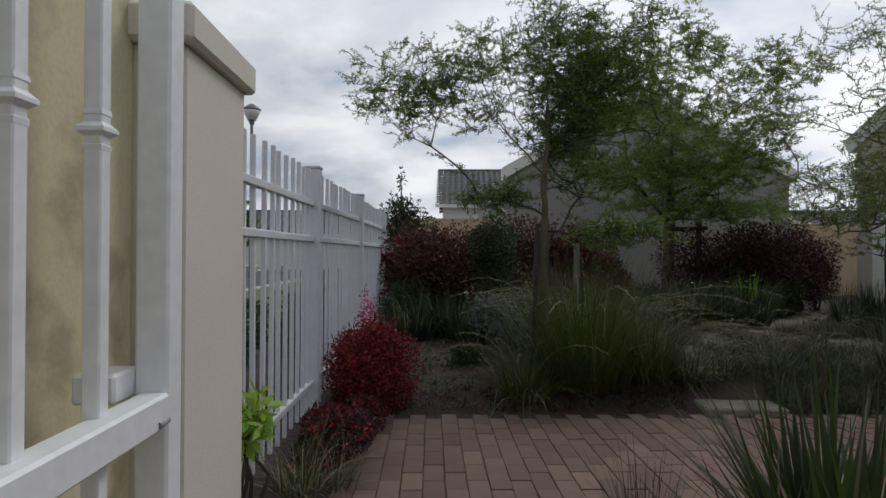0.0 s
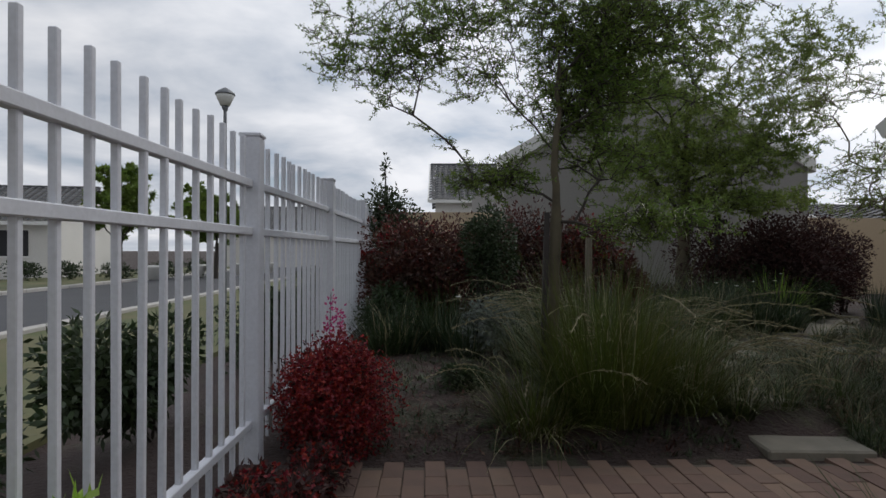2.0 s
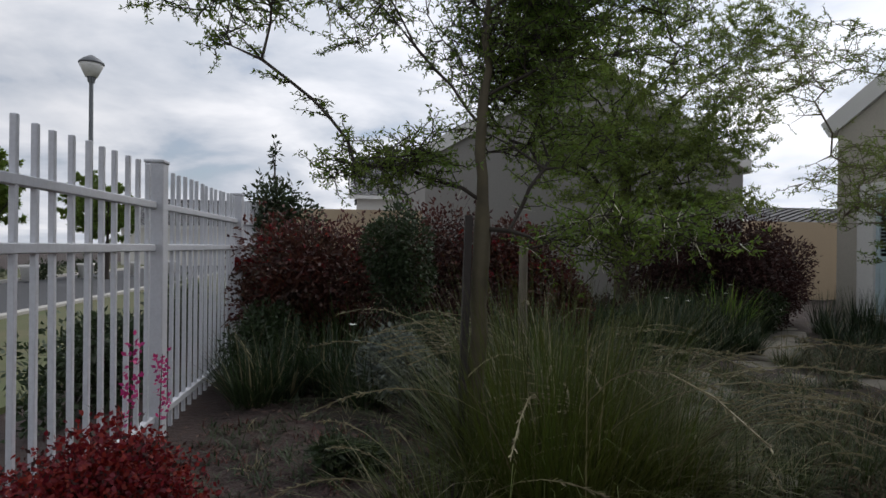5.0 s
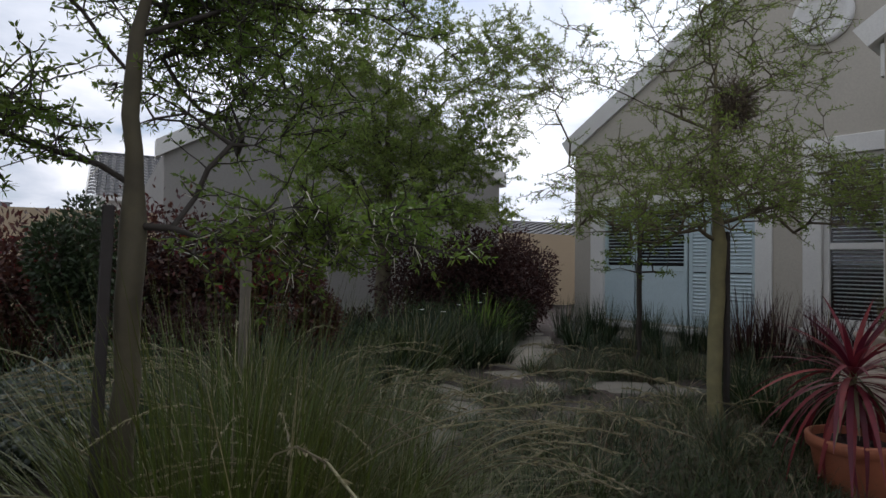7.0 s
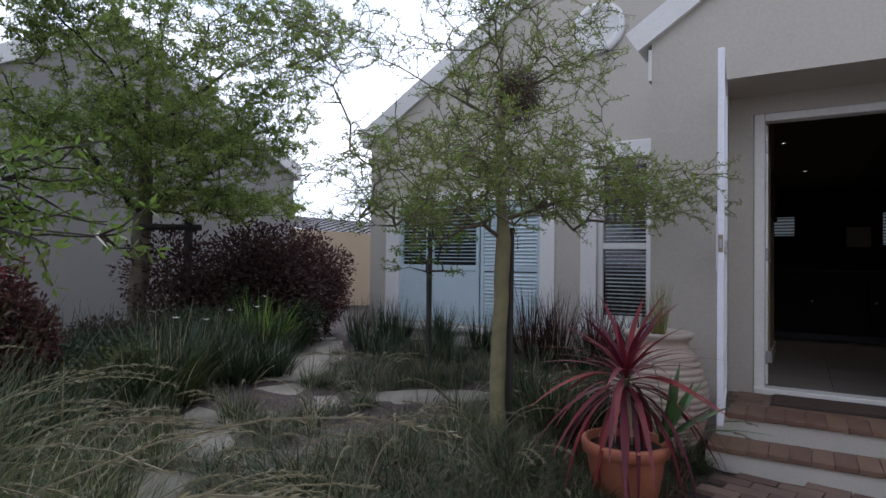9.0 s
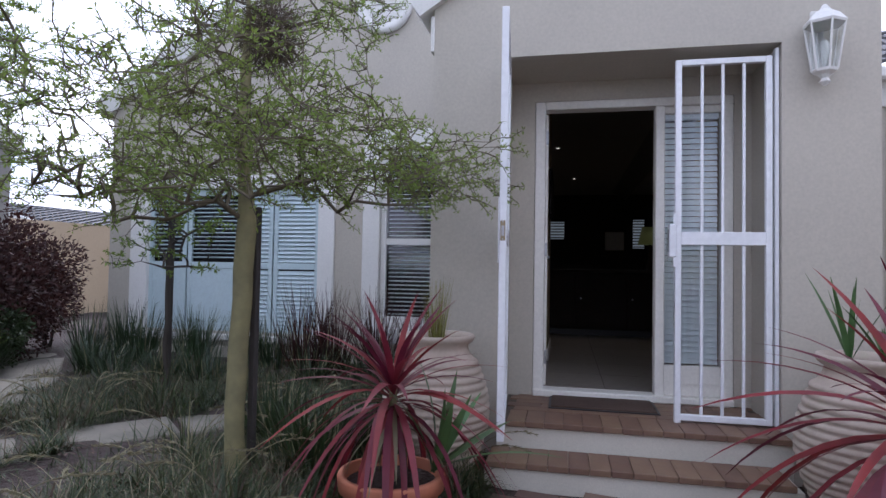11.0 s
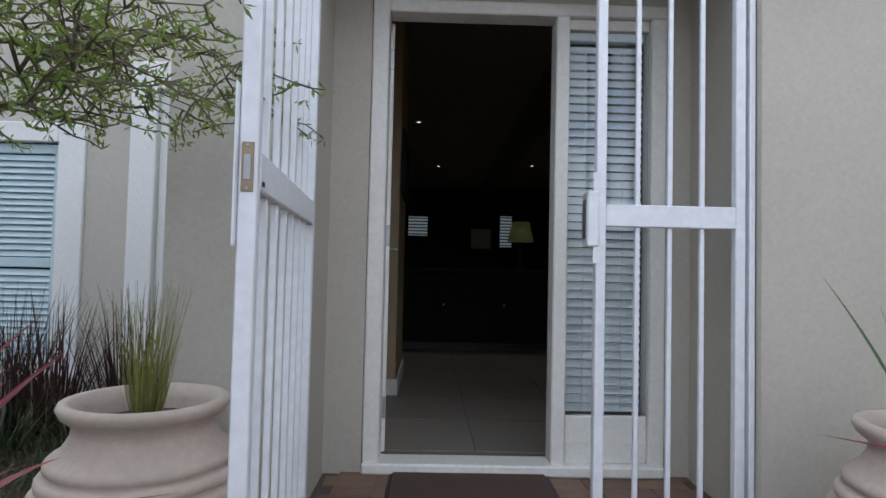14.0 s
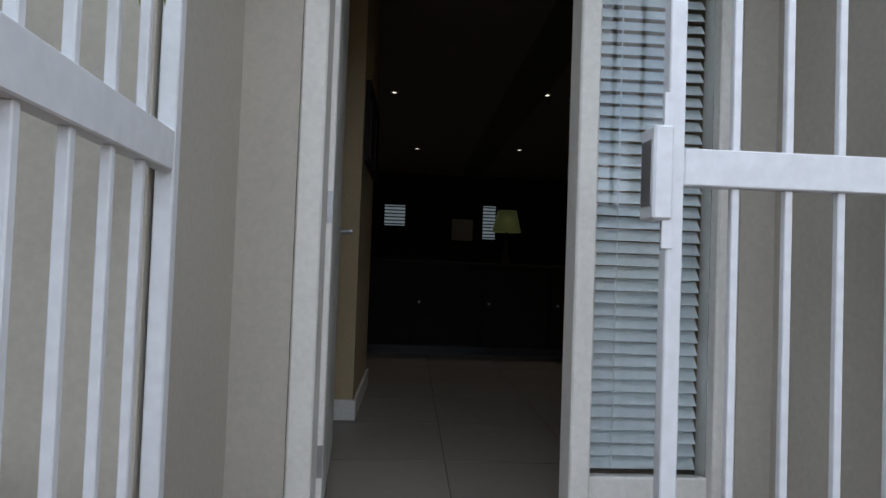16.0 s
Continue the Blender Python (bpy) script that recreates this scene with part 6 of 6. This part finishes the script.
def tiled_house(m, w, d, eave, ridge, wall, label):
    g = thing("house", m, label, "house", "far houses")
    part("wall", boxed(0, w, 0, d, 0, eave), wall, g)
    tiles = Cloud()
    rows, cols = 14, int(w / 0.3) + 2
    for side in (0, 1):
        for i in range(rows):
            for k in range(cols):
                t0, t1 = i / rows, (i + 1.08) / rows
                x0, x1 = -0.3 + k * 0.3, -0.3 + k * 0.3 + 0.28
                ya, yb = -0.35 + (d / 2 + 0.35) * t0, -0.35 + (d / 2 + 0.35) * min(t1, 1)
                za, zb = eave + (ridge - eave) * t0 + 0.05, eave + (ridge - eave) * min(t1, 1) + 0.02
                if side:
                    ya, yb = d - ya, d - yb
                b = len(tiles.v)
                xm = (x0 + x1) / 2
                tiles.v += [(x0, ya, za), (xm, ya, za + 0.05), (x1, ya, za), (x1, yb, zb), (xm, yb, zb + 0.05), (x0, yb, zb)]
                tiles.f += [(b, b + 1, b + 4, b + 5), (b + 1, b + 2, b + 3, b + 4)]
    rf = part("roof", tiles.mesh("roof", M_TILE), None, g)
    part("ridge", boxed(-0.3, w + 0.3, d / 2 - 0.1, d / 2 + 0.1, ridge - 0.02, ridge + 0.09, 0.03), M_TILE, rf)
    part("gable", prism(bmesh.new(), [(0, eave - 0.01), (d, eave - 0.01), (d / 2, ridge - 0.05)], "x", 0.0, w), wall, g)
    part("fascia", boxed(-0.3, w + 0.3, -0.42, -0.36, eave - 0.14, eave + 0.02), M_MOULD, g)
    part("bargeboard", prism(bmesh.new(), [(-0.36, eave - 0.1), (d / 2, ridge - 0.12), (d / 2, ridge + 0.06), (-0.36, eave + 0.06)], "x", -0.36, -0.3), M_MOULD, g)
    return g


tiled_house(pose(0.55, 29.0, 0, 0, 0, -2), 9, 6.5, 3.6, 5.75, M_WHITEWALL, "far house with a dark grey tiled roof and white trim")
h3 = tiled_house(pose(-24.0, 24.5, 0, 0, 0, 8), 9, 7, 2.35, 4.1, M_WHITEWALL, "white single-storey house with a grey tiled roof across the street")
for wx in (1.2, 4.2, 6.8):
    # boxes coloured near black for the shade inside the far house
    wv = part("window", boxed(wx, wx + 1.1, -0.03, -0.004, 0.95, 2.0), M_ROOMSHADE, h3)
    part("frame", boxed(wx - 0.05, wx + 1.15, -0.05, -0.031, 0.88, 0.95), M_MOULD, wv)
tiled_house(pose(-14.0, 42.0, 0, 0, 0, 4), 10, 7, 2.5, 4.4, M_WHITEWALL, "white house farther along the street")
solid("wall_boundary", boxed(-0.6, 1.5, 12.0, 12.2, 0, 1.95), M_GOLD, "warm cream boundary wall behind the hedge", "wall")
solid("wall_boundary_2", boxed(7.9, 18.0, 14.2, 14.4, 0, 2.0), M_GOLD, "warm cream boundary wall between the houses", "wall")
tiled_house(pose(11.3, 16.5, 0, 0, 0, 0), 12, 6, 1.95, 2.65, M_GOLD, "low far house with a pale grey roof")
solid("wall_boundary_3", boxed(-2.2, -2.0, 20.0, 60.0, 0, 1.1), M_GOLD, "low cream wall along the street farther on", "wall")

# street lamp
lamp = thing("street_lamp", Matrix.Translation((-3.98, 13.0, 0)), "grey street lamp post with a white lantern head", "street lamp")
part("pole", tube(bmesh.new(), (0, 0, -0.1), (0, 0, 4.05), 0.045, 0.032, 10), M_POLE, lamp)
part("collar", tube(bmesh.new(), (0, 0, 4.05), (0, 0, 4.14), 0.05, 0.07, 12), M_POLE, lamp)
part("lantern", lathe([(0.09, 4.14), (0.175, 4.32), (0.18, 4.36)], 20), M_LAMPGLASS, lamp, "milky lantern glass")
part("hood", lathe([(0.195, 4.36), (0.19, 4.39), (0.12, 4.45), (0.04, 4.50), (0.01, 4.51)], 20), M_POLE, lamp)

# hedge and trees across the street
r = random.Random(300)
for k in range(7):
    shrub("hedge_bush", "clipped dark green hedge bush across the street", "shrub", -17.5 + k * 1.3, 21.5 + 0.9 * k, 0.95, 0.5, 0.0, 0.85, M_LEAFD, 310 + k, 700, 0.14, 6, None, "street hedge", 0.5, 6)
for k in range(4):
    b = thing("white_planter", Matrix.Translation((-10.6 + k * 0.9, 24.5 + k * 2.2, 0.05)), "small white planter on the verge across the street", "planter", "verge planters")
    part("body", lathe([(0.2, 0), (0.28, 0.45), (0.31, 0.47), (0.31, 0.55), (0.25, 0.55), (0.24, 0.4)], 16), M_MOULD, b)
for k, (x, y, h) in enumerate(((-10.2, 21.0, 4.2), (-8.9, 26.5, 3.8), (-12.2, 33.0, 5.0))):
    tree((x, y, 0), [(0, 0, -0.05), (0.05, 0, h * 0.3), (0.0, 0.1, h * 0.55), (0.1, 0.1, h * 0.9)],
         [[(0.05, 0, h * 0.3), (-0.8, 0, h * 0.6)], [(0.05, 0, h * 0.35), (0.8, 0.2, h * 0.65)], [(0, 0.1, h * 0.5), (0.3, -0.6, h * 0.85)]],
         [(0, 0, h * 0.68, 1.25, 1.2, h * 0.3, 1)], "street tree with a rounded green crown", 330 + k, targets=110, leaves=20, bark=M_TWIG, r_trunk=0.09, low=1.3, leaf_len=0.16)
shrub("roadside_shrub", "olive shrub growing outside the fence", "shrub", -1.65, 4.7, 0.5, 0.9, -0.05, 0.98, M_LEAFD, 340, 5200, 0.07, 14, None, "outside shrubs")
shrub("roadside_shrub", "dark green shrub growing outside the fence", "shrub", -1.55, 6.8, 0.5, 1.0, -0.05, 0.98, M_LEAFD, 341, 4200, 0.07, 14, None, "outside shrubs")
shrub("roadside_shrub", "straggly shrub growing outside the fence", "shrub", -1.75, 3.1, 0.4, 0.7, -0.05, 0.80, M_LEAFD, 342, 3600, 0.06, 14, None, "outside shrubs")
shrub("roadside_shrub", "dark green shrub outside the far end of the fence", "shrub", -1.6, 9.2, 0.5, 1.1, -0.05, 0.98, M_LEAFD, 343, 4000, 0.07, 14, None, "outside shrubs")

# ---- clay paving ----
paving = thing("paving", Matrix(), "worn clay brick paving of the drive, laid in staggered rows", "paving", "", "structure")
PX, PY = 0.112, 0.224
brick_me = mesh_of("brick", boxed(-PX / 2 + 0.002, PX / 2 - 0.002, -PY / 2 + 0.002, PY / 2 - 0.002, -0.04, 0.0, 0.003), M_BRICK)


def paved(x, y):
    q = HM.inverted() @ Vector((x, y, 0))
    if y > bed_edge(x) - 0.10 or x < (-0.46 if y > 1.9 else -0.76) or (q.x > 5.98 and PR - 0.08 < q.y < PL + 0.09) or q.x > 6.45 or q.y < 0.06:
        return False
    return True


r = random.Random(400)
rest_v, rest_f = [], []
for i in range(-8, 64):
    for k in range(-22, 24):
        x, y = i * PX, k * PY + (PY / 2 if i % 2 else 0)
        if not paved(x, y):
            continue
        z = PAVE + r.uniform(-0.003, 0.003)
        if -0.5 < x < 2.35 and 2.05 < y < 4.4:
            b = part("brick", brick_me, M_BRICK, paving)
            b.location, b.rotation_euler = (x + r.gauss(0, 0.001), y + r.gauss(0, 0.001), z), (r.gauss(0, 0.004), r.gauss(0, 0.004), r.gauss(0, 0.006))
        else:
            n = len(rest_v)
            ax, ay, c = PX / 2 - 0.002, PY / 2 - 0.002, 0.003
            rest_v += [(x - ax, y - ay, z - 0.03), (x + ax, y - ay, z - 0.03), (x + ax, y + ay, z - 0.03), (x - ax, y + ay, z - 0.03),
                       (x - ax + c, y - ay + c, z), (x + ax - c, y - ay + c, z), (x + ax - c, y + ay - c, z), (x - ax + c, y + ay - c, z)]
            rest_f += [(n + 4, n + 5, n + 6, n + 7)] + [(n + j, n + (j + 1) % 4, n + 4 + (j + 1) % 4, n + 4 + j) for j in range(4)]
part("sand_bed", boxed(-0.5, 5.2, -4.9, 4.2, 0.0, PAVE - 0.012), M_SAND, paving)
tagged(part("bricks", raw_mesh("bricks", rest_v, rest_f, M_BRICKS), None, paving), kind="stuff")
